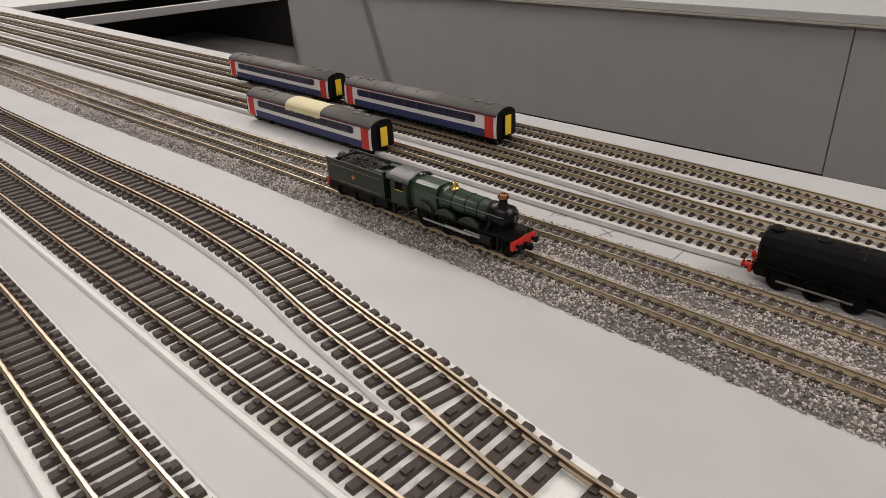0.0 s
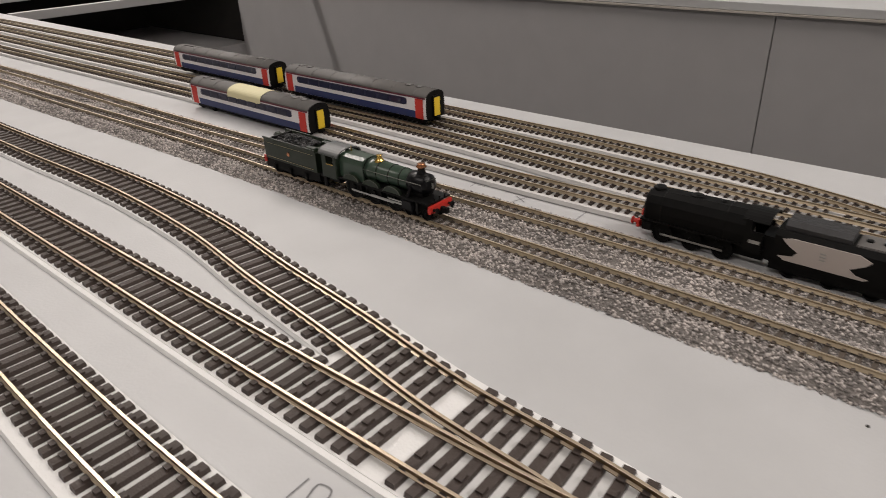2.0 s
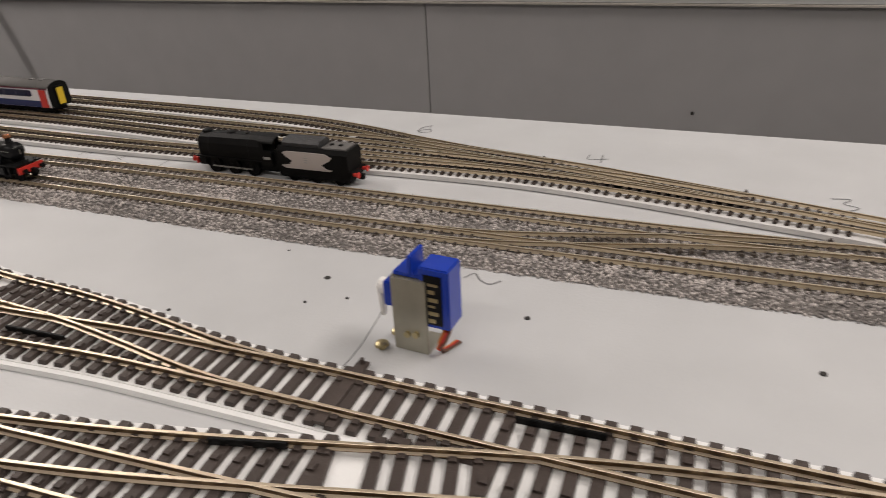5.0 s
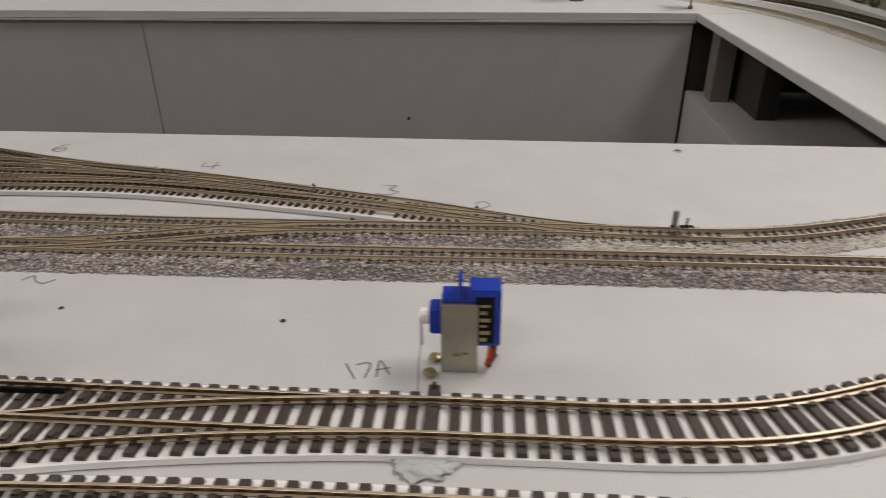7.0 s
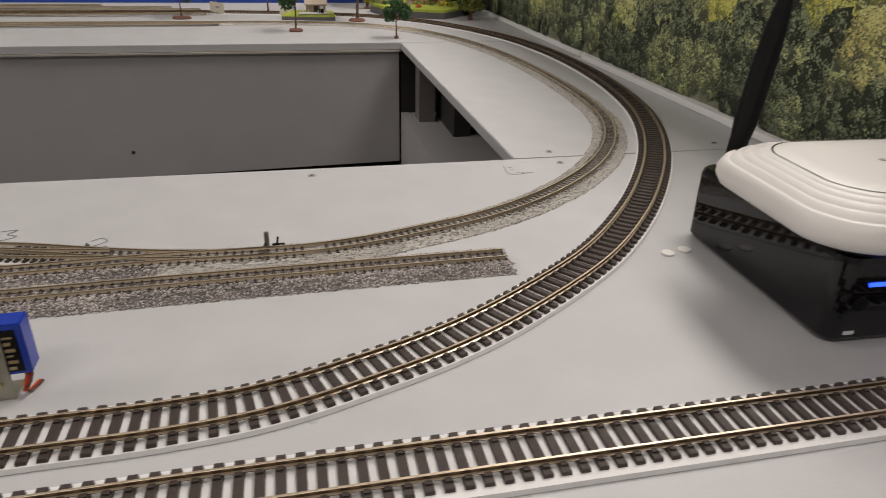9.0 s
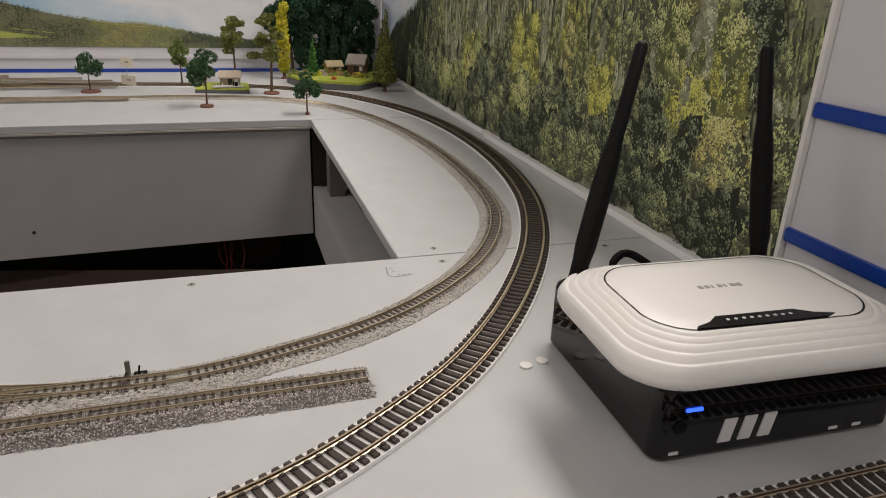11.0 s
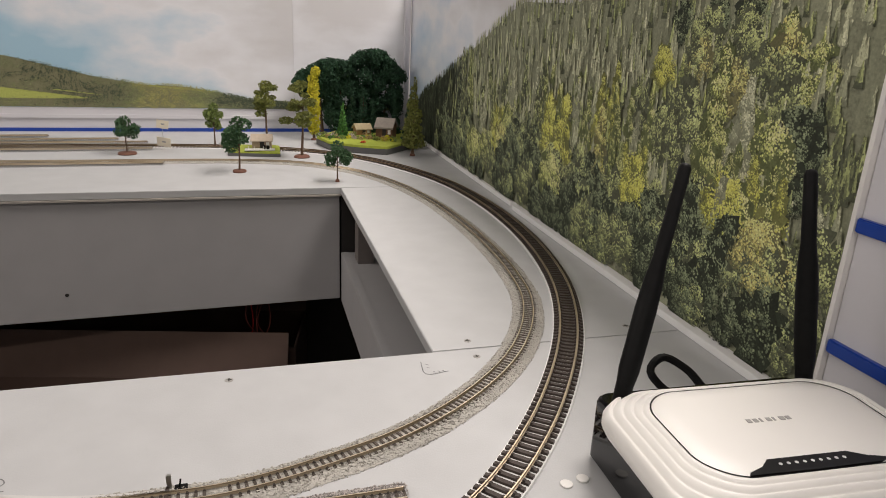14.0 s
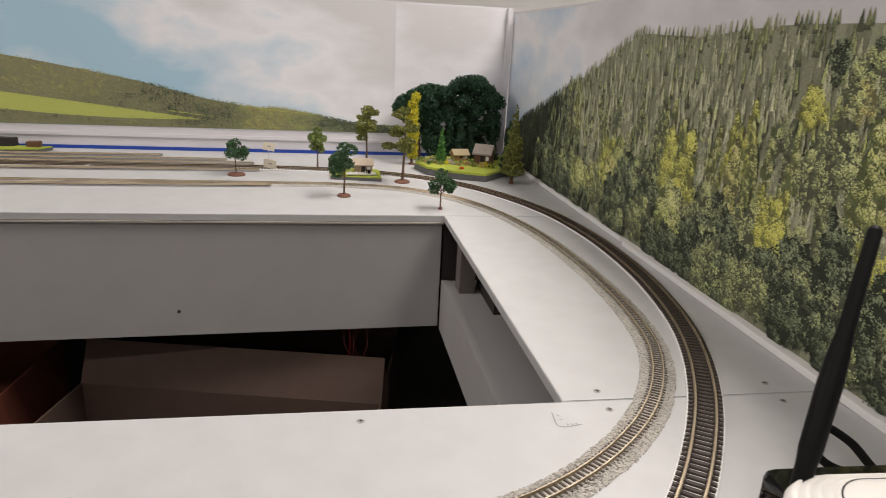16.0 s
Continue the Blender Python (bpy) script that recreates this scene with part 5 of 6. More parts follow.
    if patch:
        q = [(W * 1.0 * math.cos(a), 0.0198 + 0.0049 * math.sin(a)) for a in np.linspace(0.35, math.pi + 0.02, 15)]
        q = q + [(-W * 1.04, 0.0168), (-W * 1.025, 0.0168)] + [(y * 0.985, z - 0.0002) for y, z in q[::-1]]
        part("paper_strip", prism(bmesh.new(), q, L * 0.36, L * 0.64), CREAM, root, "cream paper strip over the roof")
    return root


coach(pose(-1.114, -0.0825, RAILTOP_N) @ Matrix.Scale(1.05, 4), 0.155, "navy, white and red model coach with grey roof")
coach(pose(-1.295, -0.0835, RAILTOP_N) @ Matrix.Scale(1.05, 4), 0.152, "navy, white and red model coach coupled behind another")
coach(pose(-1.171, -0.1400, 0.0001) @ Matrix.Scale(1.05, 4), 0.150, "navy and white model coach with cream paper on its roof", True)


# ---- point motors standing on the board ----
def servo_motor(x, y, turn, label):
    root = thing("point_motor", pose(x, y, 0, 0, 0, turn) @ Matrix.Scale(0.9, 4), label, "point motor", "point motors on the board")
    part("bracket", new_box(-0.0065, 0.0092, -0.0006, 0.0006, 0.0, 0.0345, 0.0003), BRACKET, root, "bare metal angle bracket")
    part("bracket_foot", new_box(-0.0065, 0.0092, 0.0006, 0.014, 0.0, 0.0012), BRACKET, root)
    part("bracket_top", new_box(-0.0065, 0.0092, 0.0006, 0.010, 0.0333, 0.0345), BRACKET, root)
    body = part("servo_body", new_box(0.0055, 0.0188, 0.0008, 0.0130, 0.0130, 0.0405, 0.0006), SERVO, root, "translucent blue servo case")
    part("gear_case", new_box(-0.0115, 0.0056, 0.0016, 0.0122, 0.0185, 0.0300, 0.0006), SERVO, root)
    part("mounting_tab", new_box(0.0008, 0.0026, 0.0012, 0.0126, 0.0346, 0.0440, 0.0004), SERVO, root)
    part("mounting_flange", new_box(-0.0060, 0.0056, 0.0012, 0.0126, 0.0346, 0.0362, 0.0003), SERVO, root)
    part("label_plate", new_box(0.0080, 0.0158, 0.0004, 0.0009, 0.0150, 0.0375), BLACKP, body, "black and gold maker's label")
    for k, (a, b) in enumerate(((0.016, 0.0178), (0.0195, 0.0213), (0.0232, 0.0242), (0.0258, 0.0276), (0.0294, 0.0312), (0.033, 0.0342))):
        part("label_bar", new_box(0.0098, 0.0128 + 0.0014 * (k % 2), 0.0002, 0.0005, a, b), DULLBRASS, body)
    h = bmesh.new()
    rod(h, (-0.0115, 0.007, 0.0245), (-0.0155, 0.007, 0.0245), 0.0036, seg=14)
    part("horn_hub", h, WHITEP, root, "white plastic horn")
    a = bmesh.new()
    prism(a, [(0.0040, 0.0255), (0.0100, 0.0255), (0.0082, 0.0100), (0.0058, 0.0100)], -0.0160, -0.0145, "X")
    part("horn_arm", a, WHITEP, root)
    for px, pz in ((0.0, 0.0085), (0.004, 0.0092)):
        s = bmesh.new()
        rod(s, (px, -0.0006, pz), (px, -0.0018, pz), 0.0014, seg=12)
        part("bolt", s, DULLBRASS, root)
    for px, py in ((-0.0115, -0.003), (-0.0095, 0.008)):
        s = bmesh.new()
        lathe(s, [(0.0016, 0.0), (0.0016, 0.0012), (0.0032, 0.0016), (0.0028, 0.0026), (0.0012, 0.0032)], (px, py, 0), 14)
        part("screw", s, DULLBRASS, root)
    for k, m in enumerate((ORANGE, REDWIRE, mat("brown_wire", (0.12, 0.05, 0.03), 0.5) if "brown_wire" not in bpy.data.materials else bpy.data.materials["brown_wire"])):
        w = bmesh.new()
        wire(w, [(0.014 + k * 0.0013, 0.006, 0.0136), (0.0145 + k * 0.0013, 0.003, 0.009), (0.0125 + k * 0.001, 0.0005 - 0.0006 * k, 0.0045), (0.013 + k * 0.0008, 0.003, 0.0012), (0.016 + k * 0.001, 0.012, 0.0008)], 0.0007)
        part("lead", w, m, root)
    w = bmesh.new()
    wire(w, [(-0.0155, 0.006, 0.012), (-0.016, -0.004, 0.008), (-0.0155, -0.016, 0.006), (-0.0155, -0.027, 0.0055)], 0.00018)
    part("pull_wire", w, BLACKM, root)
    return root


servo_motor(-0.5475, -0.2915, -4, "blue servo point motor on a metal bracket")
servo_motor(-0.3270, -0.2915, 3, "blue servo point motor with white horn on a bracket")


# ---- turnout fittings ----
def fitting(name, bm, material, label, category, group=""):
    return tagged(part(name, bm, material), label, category, group)


for x, y, ln, n in ((-0.5575, -0.3265, 0.030, OO), (-0.334, -0.324, 0.030, OO), (-0.728, -0.391, 0.032, OO), (-0.585, -0.206, 0.018, NN), (-0.395, -0.173, 0.018, NN), (-0.216, -0.17, 0.018, NN), (-0.545, -0.1, 0.018, NN), (-0.43, -0.124, 0.018, NN), (-0.325, -0.152, 0.018, NN)):
    z = (ZO if n is OO else ZN) + n["thick"] * 0.6
    r = thing("tie_bar", pose(x, y, z), "black plastic turnout tie bar between the rails", "tie bar", "tie bars")
    part("bar", new_box(-0.0022 if n is OO else -0.0012, 0.0022 if n is OO else 0.0012, -ln / 2, ln / 2 + 0.003, 0, n["thick"] * 0.7), SLEEPER, r)
    part("pivot", new_rod((0, ln / 2 + 0.0015, 0), (0, ln / 2 + 0.0015, n["thick"] * 1.7), 0.0009 if n is OO else 0.0006, seg=8), SLEEPER, r)
for x0, y0, x1, y1 in ((-0.498, -0.3215, -0.470, -0.3205), (-0.488, -0.3530, -0.468, -0.3490), (-0.585, -0.3605, -0.560, -0.3545), (-0.705, -0.334, -0.675, -0.3325)):
    b = bmesh.new()
    d = Vector((x1 - x0, y1 - y0, 0))
    box(b, 0, d.length, -0.0006, 0.0006, 0, 0.0025, 0.0002)
    ob = fitting("check_rail", b, BLACKM, "short black plastic check rail beside the running rail", "check rail", "check rails")
    ob.matrix_world = pose(x0, y0, ZO + 0.002, 0, 0, math.degrees(math.atan2(d.y, d.x)))
lv = thing("point_lever", pose(-0.215, -0.158, 0), "small grey point lever standing beside a turnout", "lever")
part("post", new_box(-0.0015, 0.0015, -0.001, 0.001, 0, 0.013, 0.0003), STEEL, lv)
part("base", new_box(0.003, 0.011, -0.004, 0.002, 0, 0.004, 0.0004), BLACKM, lv)
part("arm", new_rod((0.006, -0.001, 0.004), (0.007, 0.0, 0.009), 0.0006, seg=8), BLACKM, lv)
pm = thing("track_clip", pose(-0.706, -0.3755, 0), "brown plastic turnout spring housing beside the rail", "turnout housing")
part("housing", new_box(-0.007, 0.007, -0.003, 0.003, 0.0, 0.0036, 0.0006), SLEEPER, pm)
part("lug", new_box(-0.002, 0.002, -0.0045, 0.0015, 0.0036, 0.0050, 0.0004), SLEEPER, pm)

# ---- small loose things on the boards ----
for x, y in ((0.0395, -0.2060), (0.0530, -0.2030)):
    d = bmesh.new()
    lathe(d, [(0.0042, 0), (0.0044, 0.0003), (0.0044, 0.0011), (0.004, 0.0014)], (x, y, 0), 24)
    tagged(part("white_disc", d, WHITEP), "small white plastic disc lying on the board", "disc", "loose discs")
for k, (x, y, r) in enumerate(((-0.605, -0.253, 0.0024), (-0.588, -0.266, 0.0013), (-0.604, -0.274, 0.0012), (-0.657, -0.297, 0.0015), (-0.511, -0.258, 0.0020), (-0.406, -0.261, 0.0022), (-0.637, -0.235, 0.0010))):
    d = bmesh.new()
    r *= 0.62
    lathe(d, [(r, 0.0), (r * 0.9, 0.0003), (r * 0.4, 0.0004)], (x, y, 0.0001), 12)
    tagged(part("drill_hole", d, DARKGAP), "dark drilled hole plugged in the grey board", "hole", "drill holes")


def screw_head(x, y, z=0.0):
    s = thing("wood_screw", pose(x, y, z), "countersunk steel screw painted into the board", "screw", "board screws")
    part("head", lathe(bmesh.new(), [(0.0036, -0.0006), (0.0036, 0.0002), (0.003, 0.0004)], (0, 0, 0), 18), GREYPRINT, s)
    part("slot", new_box(-0.0022, 0.0022, -0.0005, 0.0005, 0.0003, 0.00055), DARKGAP, s)
    part("slot", new_box(-0.0005, 0.0005, -0.0022, 0.0022, 0.0003, 0.0006), DARKGAP, s)


for x, y in ((-0.182, -0.0185), (0.0395, 0.0165), (0.038, -0.0165), (0.211, -0.014), (0.215, 0.02)):
    screw_head(x, y)
d = bmesh.new()
rod(d, (-0.477, 0.6762, -0.184), (-0.477, 0.6745, -0.184), 0.003, seg=14)
tagged(part("drill_hole", d, DARKGAP), "dark drilled hole in the grey fascia", "hole", "drill holes")


def pencil(name, strokes, x, y, size, turn, label):
    bm = bmesh.new()
    for st in strokes:
        pts = smooth_line(np.array(st, float), 0.05) if len(st) > 2 else np.array(st, float)
        for a, b in zip(pts, pts[1:]):
            a, b = Vector((*a, 0)), Vector((*b, 0))
            n = Vector((-(b - a).y, (b - a).x, 0))
            if n.length == 0:
                continue
            n = n.normalized() * 0.028
            bm.faces.new([bm.verts.new(p * size + Vector((0, 0, 0.0002))) for p in (a - n, b - n, b + n, a + n)])
    ob = part(name, bm, PENCIL)
    ob.matrix_world = pose(x, y, 0, 0, 0, turn)
    return tagged(ob, label, "pencil mark", "pencil marks")


SIX = [[(0.75, 1.0), (0.3, 0.8), (0.05, 0.35), (0.3, 0.0), (0.65, 0.15), (0.6, 0.45), (0.1, 0.35)]]
FOUR = [[(0.1, 0.9), (0.0, 0.4), (0.8, 0.45)], [(0.6, 0.9), (0.5, 0.0)]]
THREE = [[(0.0, 0.9), (0.6, 0.95), (0.35, 0.55), (0.75, 0.3), (0.4, 0.0), (-0.1, 0.1)]]
TWO = [[(0.0, 0.75), (0.4, 1.0), (0.65, 0.7), (0.05, 0.05), (0.8, 0.1)]]
SQUIG = [[(0.0, 0.0), (0.25, 0.35), (0.55, 0.0), (0.9, -0.15), (1.2, 0.15)]]
pencil("pencil_mark", SIX, -0.648, -0.050, 0.016, 20, "figure six pencilled on the grey board")
pencil("pencil_mark", FOUR, -0.520, -0.079, 0.016, 10, "figure four pencilled on the grey board")
pencil("pencil_mark", THREE, -0.388, -0.115, 0.016, 0, "figure three pencilled on the grey board")
pencil("pencil_mark", TWO, -0.327, -0.137, 0.015, 0, "figure two pencilled on the grey board")
pencil("pencil_mark", SQUIG, -0.546, -0.235, 0.014, 0, "wavy pencilled mark on the grey board")
pencil("pencil_mark", [[(0, 0.9), (0.25, 0.1)], [(0.3, 0.8), (0.7, 0.85), (0.55, 0.1)], [(0.9, 0.1), (1.05, 0.9), (1.3, 0.15)], [(0.9, 0.45), (1.35, 0.5)]], -0.369, -0.301, 0.013, 12, "scribbled pencil figures on the grey board")
pencil("pencil_mark", [[(0, 0.1), (0.15, 0.9)], [(0.5, 0.2), (0.9, 0.2), (0.95, 0.8), (0.55, 0.85), (0.5, 0.2)]], -0.757, -0.370, 0.011, 15, "figure ten pencilled on the grey board")
pencil("pencil_mark", [[(0, 0), (0.7, 0.9)], [(0, 0.9), (0.7, 0.1)]], -0.830, -0.156, 0.010, 20, "small pencilled cross on the grey board")
pencil("pencil_mark", [[(0, 0), (0, 1.9)]], -0.789, -0.158, 0.011, 3, "straight pencilled line on the grey board")
pencil("pencil_mark", [[(0, 0), (-0.1, 1.9)], [(0.3, 0.3), (0.6, 0.9), (0.7, 0.3)], [(0.4, 1.3), (0.7, 1.3)]], -0.863, -0.152, 0.010, 6, "pencilled line with scribbled note on the board")
pencil("pencil_mark", [[(0, 1.6), (0, 0), (1.5, 0.1)], [(0.2, 1.3), (0.4, 1.1)], [(0.2, 0.8), (0.4, 0.7)], [(0.5, 0.25), (0.6, 0.1)], [(0.8, 0.25), (0.9, 0.1)], [(1.1, 0.28), (1.2, 0.1)]], -0.016, -0.040, 0.014, 0, "pencilled corner mark on the grey board")
bl = bmesh.new()
bmesh.ops.create_uvsphere(bl, u_segments=28, v_segments=14, radius=0.0085)
for v in bl.verts:
    f = 1 + 0.5 * noise.noise(v.co * 260) + 0.35 * noise.noise(v.co * 600)
    v.co = Vector((v.co.x * 1.15 * f, v.co.y * 0.75 * f, 0.0002 + abs(v.co.z) * 0.16 * f + 0.0008 * abs(noise.noise(v.co * 420))))
GLUE = mat("dried_glue", (0.44, 0.47, 0.47), 0.3, vary=0.15, scale=300)
ob = tagged(part("glue_blob", bl, GLUE, None, "", True), "shiny dried glue blob beside the sleepers", "glue", "glue marks")
ob.location = (-0.334, -0.3425, 0)
for x, y, s in ((-0.7345, -0.359, 0.42), (-0.203, -0.331, 0.25), (-0.193, -0.330, 0.22)):
    o2 = copy_thing(ob, pose(x, y, 0, 0, 0, 50 * s))
    o2.scale = (s, s, s * 0.4)

# ---- trees on the far board ----
LEAFSHAPE = np.array([(-1, -0.4, 0), (0.1, -0.7, 0.25), (1, 0.1, 0), (0.2, 0.8, -0.2), (-0.7, 0.5, 0.1)])


def crown(name, blobs, n, size, material, parent, hollow=0.55):
    """Many small leaf flakes in uneven clumps."""
    rng = np.random.default_rng(int(abs(blobs[0][0] * 1e5)) + n)
    verts, faces = [], []
    vol = np.array([b[3] * b[4] * b[5] for b in blobs]) ** 0.67
    pick = rng.choice(len(blobs), n, p=vol / vol.sum())
    for i in range(n):
        x, y, z, a, b, c = blobs[pick[i]]
        d = rng.normal(size=3)
        d /= np.linalg.norm(d)
        r = rng.uniform(hollow, 1.0) ** 0.6 * rng.uniform(0.9, 1.08)
        p = np.array((x + d[0] * a * r, y + d[1] * b * r, z + d[2] * c * r))
        m = Euler(rng.uniform(-3.14, 3.14, 3)).to_matrix()
        q = LEAFSHAPE * size * rng.uniform(0.6, 1.3)
        verts.append(q @ np.array(m).T + p)
        faces.append(tuple(range(i * 5, i * 5 + 5)))
    return pydata(name, np.vstack(verts), faces, material, parent)


def tree(x, y, h, kind, label, base=0.0, foot=0.3, wide=0.5, z0=0.0, leaves=None):
    rng = random.Random(int((x + 9) * 1000 + y * 77))
    root = thing("model_tree", pose(x, y, z0, 0, 0, rng.uniform(0, 360)), label, "tree", "model trees")
    if base:
        b = bmesh.new()
        lathe(b, [(base, 0.0002), (base * 1.03, 0.002), (base * 0.9, 0.0045), (base * 0.35, 0.0055)], (0, 0, 0), 18)
        for v in b.verts:
            v.co.x *= 1 + 0.08 * noise.noise(v.co * 300)
            v.co.y *= 1 + 0.08 * noise.noise(v.co * 300 + Vector((9, 0, 0)))
        part("base", b, CLAY, root, "round brown base")
    t = bmesh.new()
    bend = Vector((rng.uniform(-0.03, 0.03) * h, rng.uniform(-0.03, 0.03) * h, 0))
    pts = [Vector((0, 0, 0)), bend * 0.5 + Vector((0, 0, h * 0.35)), bend + Vector((0, 0, h * 0.85))]
    rad = [h * 0.022, h * 0.014, h * 0.004]
    for k in range(2):
        rod(t, pts[k], pts[k + 1], rad[k], rad[k + 1], 8)
    blobs = []
    if kind == "broad":
        for k in range(9):
            a, f = rng.uniform(0, 6.28), rng.uniform(foot + 0.12, 0.86)
            r = wide * h * 0.36 * math.sin(math.pi * min(1, (f - foot + 0.08) / (1.08 - foot))) ** 0.6
            c = Vector((math.cos(a) * r * 0.75, math.sin(a) * r * 0.75, f * h))
            rod(t, Vector((0, 0, f * h * 0.75)), c, h * 0.008, h * 0.003, 5)
            s = h * wide * rng.uniform(0.16, 0.25)
            blobs.append((c.x, c.y, c.z, s, s, s * 0.85))
        blobs.append((0, 0, h * 0.88, h * wide * 0.22, h * wide * 0.22, h * 0.12))
    elif kind == "cone":
        n = 9
        for k in range(n):
            f = foot + (0.97 - foot) * k / (n - 1)
            s = wide * h * 0.5 * (1 - 0.88 * (k / (n - 1)) ** 1.15)
            blobs.append((rng.gauss(0, 0.01) * h, rng.gauss(0, 0.01) * h, f * h, s, s, h * 0.075))
    elif kind == "column":
        n = 9
        for k in range(n):
            f = foot + (0.93 - foot) * k / (n - 1)
            s = wide * h * 0.5 * (0.55 + 0.45 * math.sin(math.pi * min(1, 0.25 + 0.75 * k / n)))
            blobs.append((rng.gauss(0, 0.02) * h, rng.gauss(0, 0.02) * h, f * h, s, s, h * 0.08))
    else:
        for k in range(12):
            a, f = rng.uniform(0, 6.28), rng.choice((0.48, 0.58, 0.66, 0.74, 0.82, 0.9))
            r = wide * h * rng.uniform(0.15, 0.42) * (1.2 - f * 0.6)
            c = Vector((math.cos(a) * r, math.sin(a) * r, f * h))
            rod(t, Vector((0, 0, f * h * 0.88)), c, h * 0.006, h * 0.0025, 5)
            s = h * wide * rng.uniform(0.09, 0.17)
            blobs.append((c.x, c.y, c.z, s * 1.2, s * 1.2, s * 0.6))
        blobs.append((0, 0, h * 0.95, h * wide * 0.16, h * wide * 0.16, h * 0.06))
    part("trunk", t, BARK, root)
    mats = {"broad": LEAF, "cone": LEAFC, "column": LEAFY, "open": LEAFO}
    crown("crown", blobs, int(900 + h * 9000), 0.0016 + h * 0.006, leaves or mats[kind], root, 0.45)
    return root


tree(-0.413, 1.02, 0.082, "broad", "dark green model tree on a brown base", 0.019, 0.28, 0.76)
tree(-0.180, 0.82, 0.110, "broad", "green model tree on a round brown base", 0.013, 0.3, 0.6)
tree(-0.048, 0.968, 0.166, "open", "tall thin model pine on a brown base", 0.017, 0.42, 0.56)
tree(0.000, 0.719, 0.078, "broad", "green model tree standing at the well corner", 0.004, 0.3, 0.76)
tree(0.206, 0.976, 0.172, "cone", "olive green pointed model conifer beside the wall", 0.006, 0.17, 0.34, leaves=LEAFO)
tree(-0.236, 1.093, 0.104, "broad", "yellow-green model tree on a brown base", 0.012, 0.34, 0.48, leaves=LEAFL)
tree(-0.118, 1.15, 0.148, "open", "ragged olive model tree behind the small hut", 0.0, 0.3, 0.66)
tree(0.000, 1.20, 0.182, "column", "bright yellow-green poplar model tree", 0.008, 0.15, 0.2)
tree(0.215, 1.06, 0.13, "cone", "dark pointed model conifer on the garden base", 0.0, 0.1, 0.3, 0.0, LEAFD)

# a dense bank of dark foliage in the corner
bank = thing("foliage_bank", pose(0.108, 1.262, 0), "dense bank of dark green model foliage in the corner", "bush")
bl_ = []
rr = random.Random(5)
for k in range(210):
    x = rr.uniform(-0.028, 0.228)
    top = float(np.interp(x, [-0.045, 0.039, 0.093, 0.143, 0.189, 0.229, 0.244], [0.158, 0.204, 0.198, 0.232, 0.227, 0.18, 0.12]))
    low = float(np.interp(x, [-0.04, 0.028, 0.044], [0.13, 0.085, 0.02]))
    s = rr.uniform(0.014, 0.026)
    z = top - s if k % 4 == 0 else rr.uniform(low + s * 0.5, top - s)
    bl_.append((x - 0.108, rr.uniform(-0.025, 0.025), z, s, s, s * 0.9))
crown("foliage", bl_, 46000, 0.003, LEAFD, bank, 0.4)
stem = bmesh.new()
for u in (-0.08, -0.03, 0.03, 0.08):
    rod(stem, (u, 0, 0), (u * 1.1, 0, 0.12), 0.005, 0.002, 8)
part("stem", stem, BARK, bank)


def diorama(name, x, y, outline, high, label):
    root = thing(name, pose(x, y, 0), label, "diorama")
    b = bmesh.new()
    prism(b, outline, 0.0003, high * 0.72, "Z")
    part("base_block", b, GREYBASE, root)
    g = bmesh.new()
    cx = sum(p[0] for p in outline) / len(outline)
    cy = sum(p[1] for p in outline) / len(outline)
    rings = []
    for s, z in ((0.995, high * 0.725), (0.985, high), (0.8, high * 1.1), (0.5, high * 1.2), (0.2, high * 1.22)):
        rings.append([(cx + (px - cx) * s, cy + (py - cy) * s, z + 0.002 * noise.noise(Vector((px * 60, py * 60, s * 9)))) for px, py in outline])
    loft(g, rings)
    part("grass", g, GRASS, root, "bright grass mat")
    return root


def hut(root, x, y, z, w, d, h, turn, timber, roofing):
    m = pose(x, y, z, 0, 0, turn)
    b = bmesh.new()
    prism(b, [(-d, 0), (d, 0), (d, h), (0, h * 1.5), (-d, h)], -w, w)
    walls = part("hut_wall", b, timber, root)
    walls.matrix_local = m
    r = bmesh.new()
    prism(r, [(-d * 1.3, h * 0.82), (0, h * 1.5), (d * 1.3, h * 0.82), (d * 1.3, h * 0.95), (0, h * 1.65), (-d * 1.3, h * 0.95)], -w * 1.15, w * 1.15)
    part("hut_roof", r, roofing, walls)
    part("hut_door", new_box(-w * 0.2, w * 0.25, -d - 0.0006, -d + 0.0002, 0, h * 0.8), DARKGAP, walls)
    part("hut_window", new_box(w * 0.45, w * 0.8, -d - 0.0006, -d + 0.0002, h * 0.4, h * 0.75), WHITEP, walls)
    for k in range(6):
        part("plank", new_box(-w, w, -d - 0.0004, -d + 0.0001, h * (0.02 + k * 0.16), h * (0.15 + k * 0.16)), timber, walls)


STRAW = mat("dry_shrub", (0.5, 0.38, 0.2), 0.9, second=(0.26, 0.17, 0.08), island=1.0, scale=100)
BLOSSOM = mat("pale_blossom", (0.6, 0.52, 0.5), 0.9, second=(0.4, 0.33, 0.3), island=1.0, scale=100)
isl = diorama("garden_diorama", 0.0, 0.985, [(0.0, 0.155), (0.02, 0.075), (0.075, 0.03), (0.148, 0.0), (0.21, 0.07), (0.255, 0.13), (0.255, 0.26), (0.06, 0.26)], 0.019, "model cottage garden on a grey edged base")
hut(isl, 0.168, 0.12, 0.021, 0.021, 0.018, 0.030, -28, HUTW, HUTR)
hut(isl, 0.115, 0.165, 0.021, 0.019, 0.014, 0.018, 10, mat("straw_timber", (0.3, 0.17, 0.08), 0.8, vary=0.2, scale=150), mat("straw_roof", (0.4, 0.33, 0.2), 0.9, vary=0.2, scale=150))
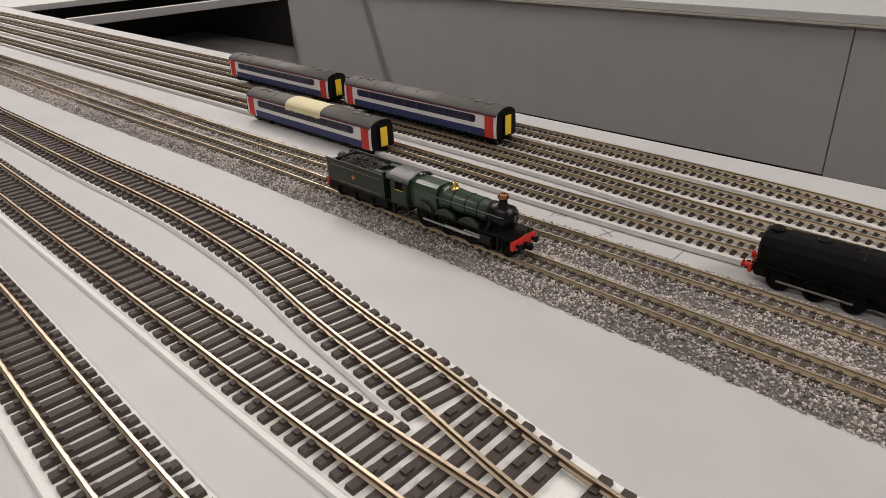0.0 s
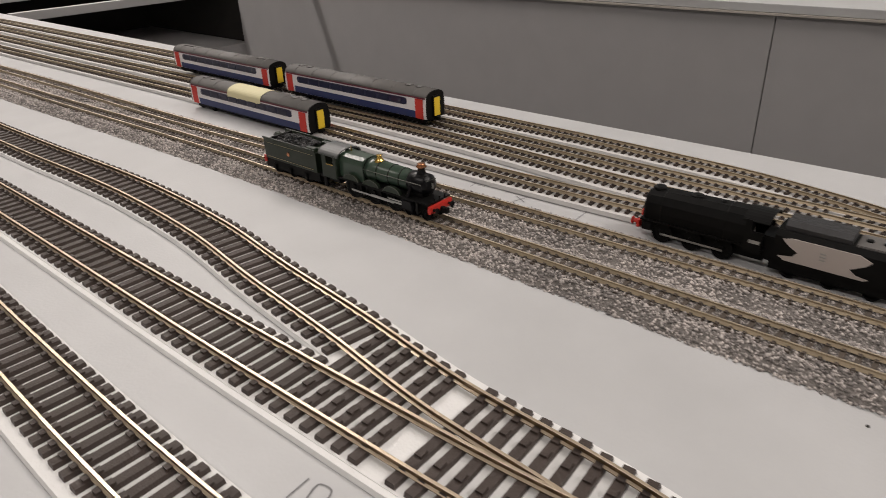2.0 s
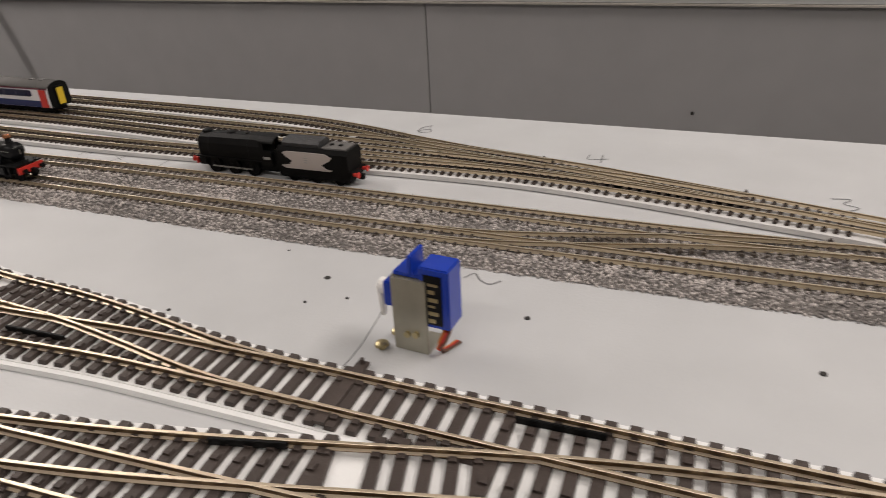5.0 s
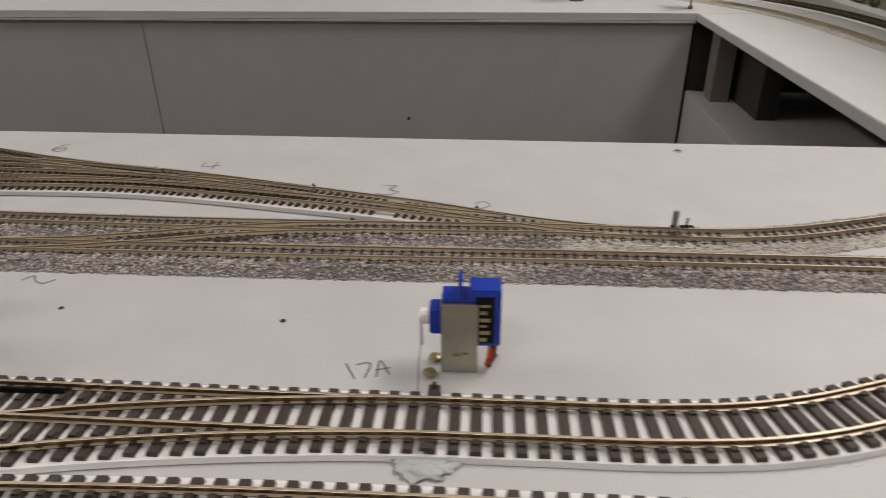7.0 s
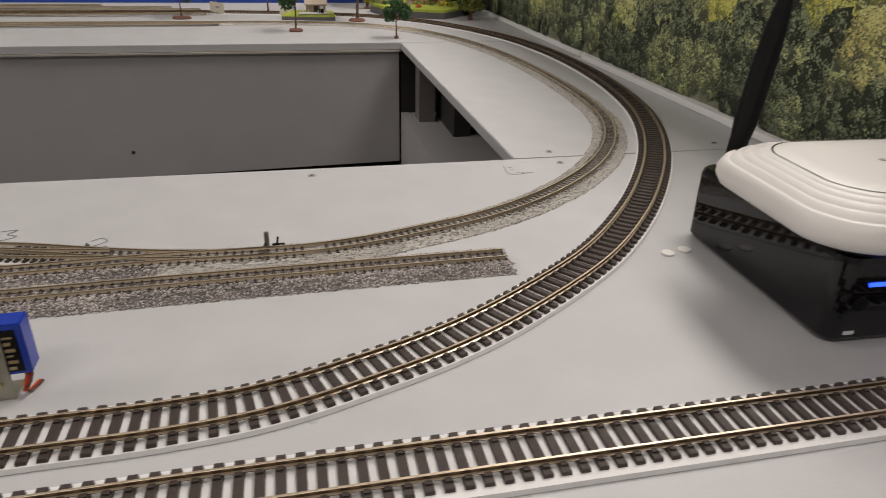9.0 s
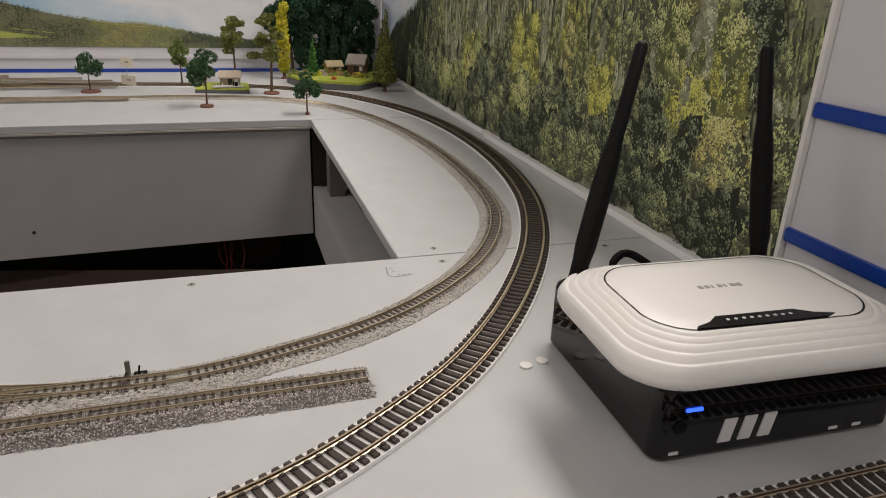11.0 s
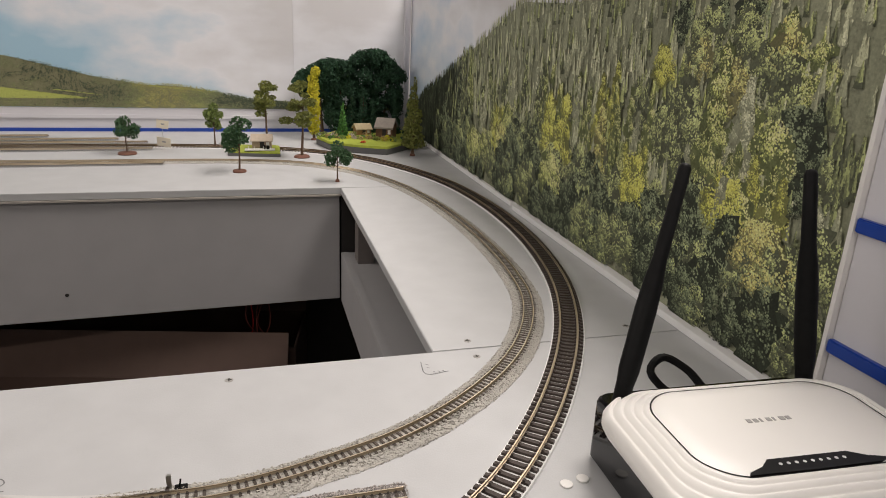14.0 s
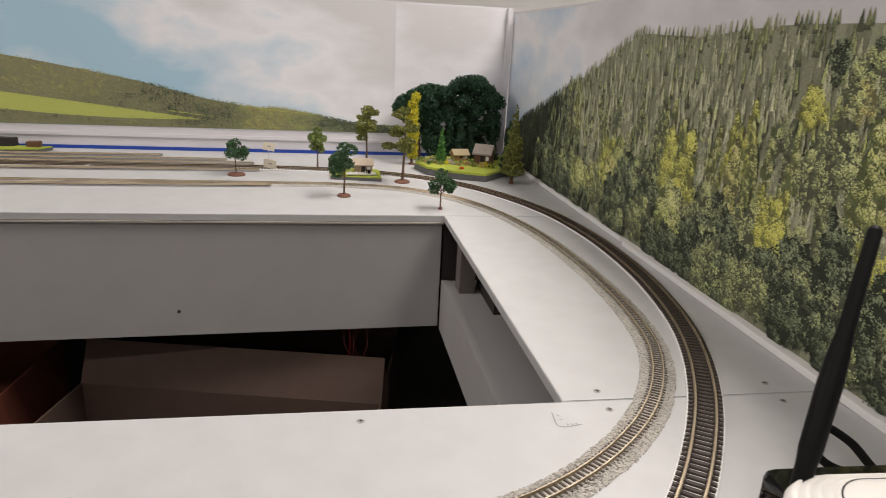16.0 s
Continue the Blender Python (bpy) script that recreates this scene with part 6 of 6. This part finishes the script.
for k in range(70):
    a = rr.uniform(0, 1)
    px, py = 0.03 + a * 0.15 + rr.gauss(0, 0.012), 0.11 - a * 0.055 + abs(rr.gauss(0, 0.025))
    s = rr.uniform(0.003, 0.0085)
    crown("shrub", [(px, py, 0.022 + s * 0.6, s, s, s * 0.9)], 60, 0.0016, rr.choice((LEAF, LEAFL, LEAFY, LEAFL, LEAFO, LEAFC, STRAW, STRAW, BLOSSOM)), isl, 0.4)
crown("flower_bed", [(0.098, 0.045, 0.0235, 0.007, 0.005, 0.003)], 90, 0.0014, mat("red_flowers", (0.6, 0.06, 0.02), 0.7, island=0.5, vary=0.3, scale=100), isl, 0.3)
for px, py, h in ((0.06, 0.12, 0.085), (0.10, 0.235, 0.1), (0.15, 0.2, 0.08), (0.205, 0.19, 0.085), (0.125, 0.22, 0.11)):
    q = tree(px, 0.985 + py, h, "cone", "small pointed conifer in the model garden", 0.0, 0.08, 0.36, 0.019, LEAFC if h < 0.09 and px < 0.1 else LEAFD)
pl = diorama("hut_diorama", -0.15, 0.968, [(-0.056, 0.02), (0.056, 0.002), (0.058, 0.10), (-0.05, 0.12)], 0.010, "small platform hut on a grass edged base")
hut(pl, 0.018, 0.06, 0.0115, 0.021, 0.012, 0.019, -4, mat("pale_hut", (0.35, 0.27, 0.19), 0.8, vary=0.2, scale=200), mat("pale_hut_roof", (0.5, 0.42, 0.33), 0.8, vary=0.15, scale=150))
part("paving", new_box(-0.02, 0.045, 0.016, 0.042, 0.0118, 0.0135, 0.0004), mat("pale_paving", (0.55, 0.54, 0.5), 0.8, vary=0.15, scale=200), pl)
for px in (-0.012, 0.0, 0.02, 0.034):
    part("fence_post", new_box(px, px + 0.0015, 0.018, 0.0195, 0.0135, 0.021), WHITEP, pl)
for px, py in ((0.03, 0.03), (0.022, 0.034)):
    part("barrel", lathe(bmesh.new(), [(0.003, 0), (0.0036, 0.004), (0.003, 0.008)], (px, py, 0.0135), 12), BLACKM, pl)
wp = diorama("yard_diorama", -0.965, 1.24, [(-0.09, 0.0), (0.06, 0.01), (0.075, 0.06), (-0.09, 0.062)], 0.010, "grass base with dark sheds by the wall")
part("shed", new_box(-0.05, 0.0, 0.03, 0.055, 0.011, 0.032, 0.001), DARKGAP, wp)
part("shed", new_box(0.025, 0.055, 0.03, 0.052, 0.011, 0.024, 0.001), HUTW, wp)


# ---- note cards, cartons and wiring ----
def card_flag(x, y, z, w, h, turn, tip, label):
    root = thing("note_card", pose(x, y, 0), label, "card", "note cards")
    part("pin", new_rod((0, 0, 0.0), (0, 0, z + h), 0.0005, seg=6), STEEL, root)
    c = part("card", new_box(-w / 2, w / 2, -0.0004, 0.0004, 0, h), mat("cream_card", (0.75, 0.68, 0.55), 0.8, vary=0.04, scale=60) if "cream_card" not in bpy.data.materials else bpy.data.materials["cream_card"], root)
    c.matrix_local = pose(0, -0.0012, z, tip, 8, turn)
    part("writing_bar", new_box(-w * 0.12, w * 0.16, -0.0006, -0.0004, h * 0.45, h * 0.62), GREYPRINT, c)


card_flag(-0.351, 1.122, 0.040, 0.027, 0.019, -8, 0, "cream card flag on a wire pin")
card_flag(-0.345, 1.08, 0.006, 0.030, 0.023, -12, 20, "cream card leaning on the track")
card_flag(-0.200, 1.03, 0.004, 0.022, 0.020, 5, 0, "cream card beside the hut base")


def carton(x, y, z, w, d, h, turn, label, material=CARD):
    root = thing("carton", pose(x, y, z, 0, 0, turn), label, "carton", "cartons under the layout")
    t = 0.004
    for a in ((-w, w, -d, -d + t), (-w, w, d - t, d), (-w, -w + t, -d + t, d - t), (w - t, w, -d + t, d - t)):
        part("carton_side", new_box(*a, 0, h, 0.0008), material, root)
    part("carton_bottom", new_box(-w + t, w - t, -d + t, d - t, 0.001, t), material, root)
    fl = part("flap", new_box(-w, w, -0.0015, 0.0015, 0, 0.09, 0.0006), material, root)
    fl.matrix_local = pose(0, d - 0.002, h - 0.002, -25, 0, 0)
    return root


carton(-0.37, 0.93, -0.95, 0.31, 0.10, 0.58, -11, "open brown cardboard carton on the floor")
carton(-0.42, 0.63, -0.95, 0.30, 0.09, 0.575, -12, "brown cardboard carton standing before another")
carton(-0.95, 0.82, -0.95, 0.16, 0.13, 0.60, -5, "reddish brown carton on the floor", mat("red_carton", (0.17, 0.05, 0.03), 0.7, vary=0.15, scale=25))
for k in range(5):
    w = bmesh.new()
    o = (k - 2) * 0.013
    wire(w, [(-0.16 + o + rr.gauss(0, 0.012), 0.74 + rr.gauss(0, 0.01), z - (0.0 if z > -0.25 else rr.uniform(0, 0.03))) if z > -0.35 else (-0.17 + rr.gauss(0, 0.008) - o * 0.2, 0.70 + rr.gauss(0, 0.008), z) for z in (-0.228, -0.27, -0.32, -0.38, -0.44, -0.56, -0.72)], 0.0011)
    tagged(part("hanging_wire", w, REDWIRE if k == 1 else mat("dull_red_wire", (0.2, 0.04, 0.03), 0.5)), "thin red wire hanging below the far board", "wire", "hanging wires")
w = bmesh.new()
wire(w, [(0.055, 0.16, -0.1255), (0.035, 0.10, -0.1245), (0.018, 0.05, -0.1235), (0.004, 0.02, -0.128), (-0.003, 0.018, -0.16)], 0.0012)
tagged(part("shelf_wire", w, REDWIRE), "red wire lying across the lower shelf", "wire")
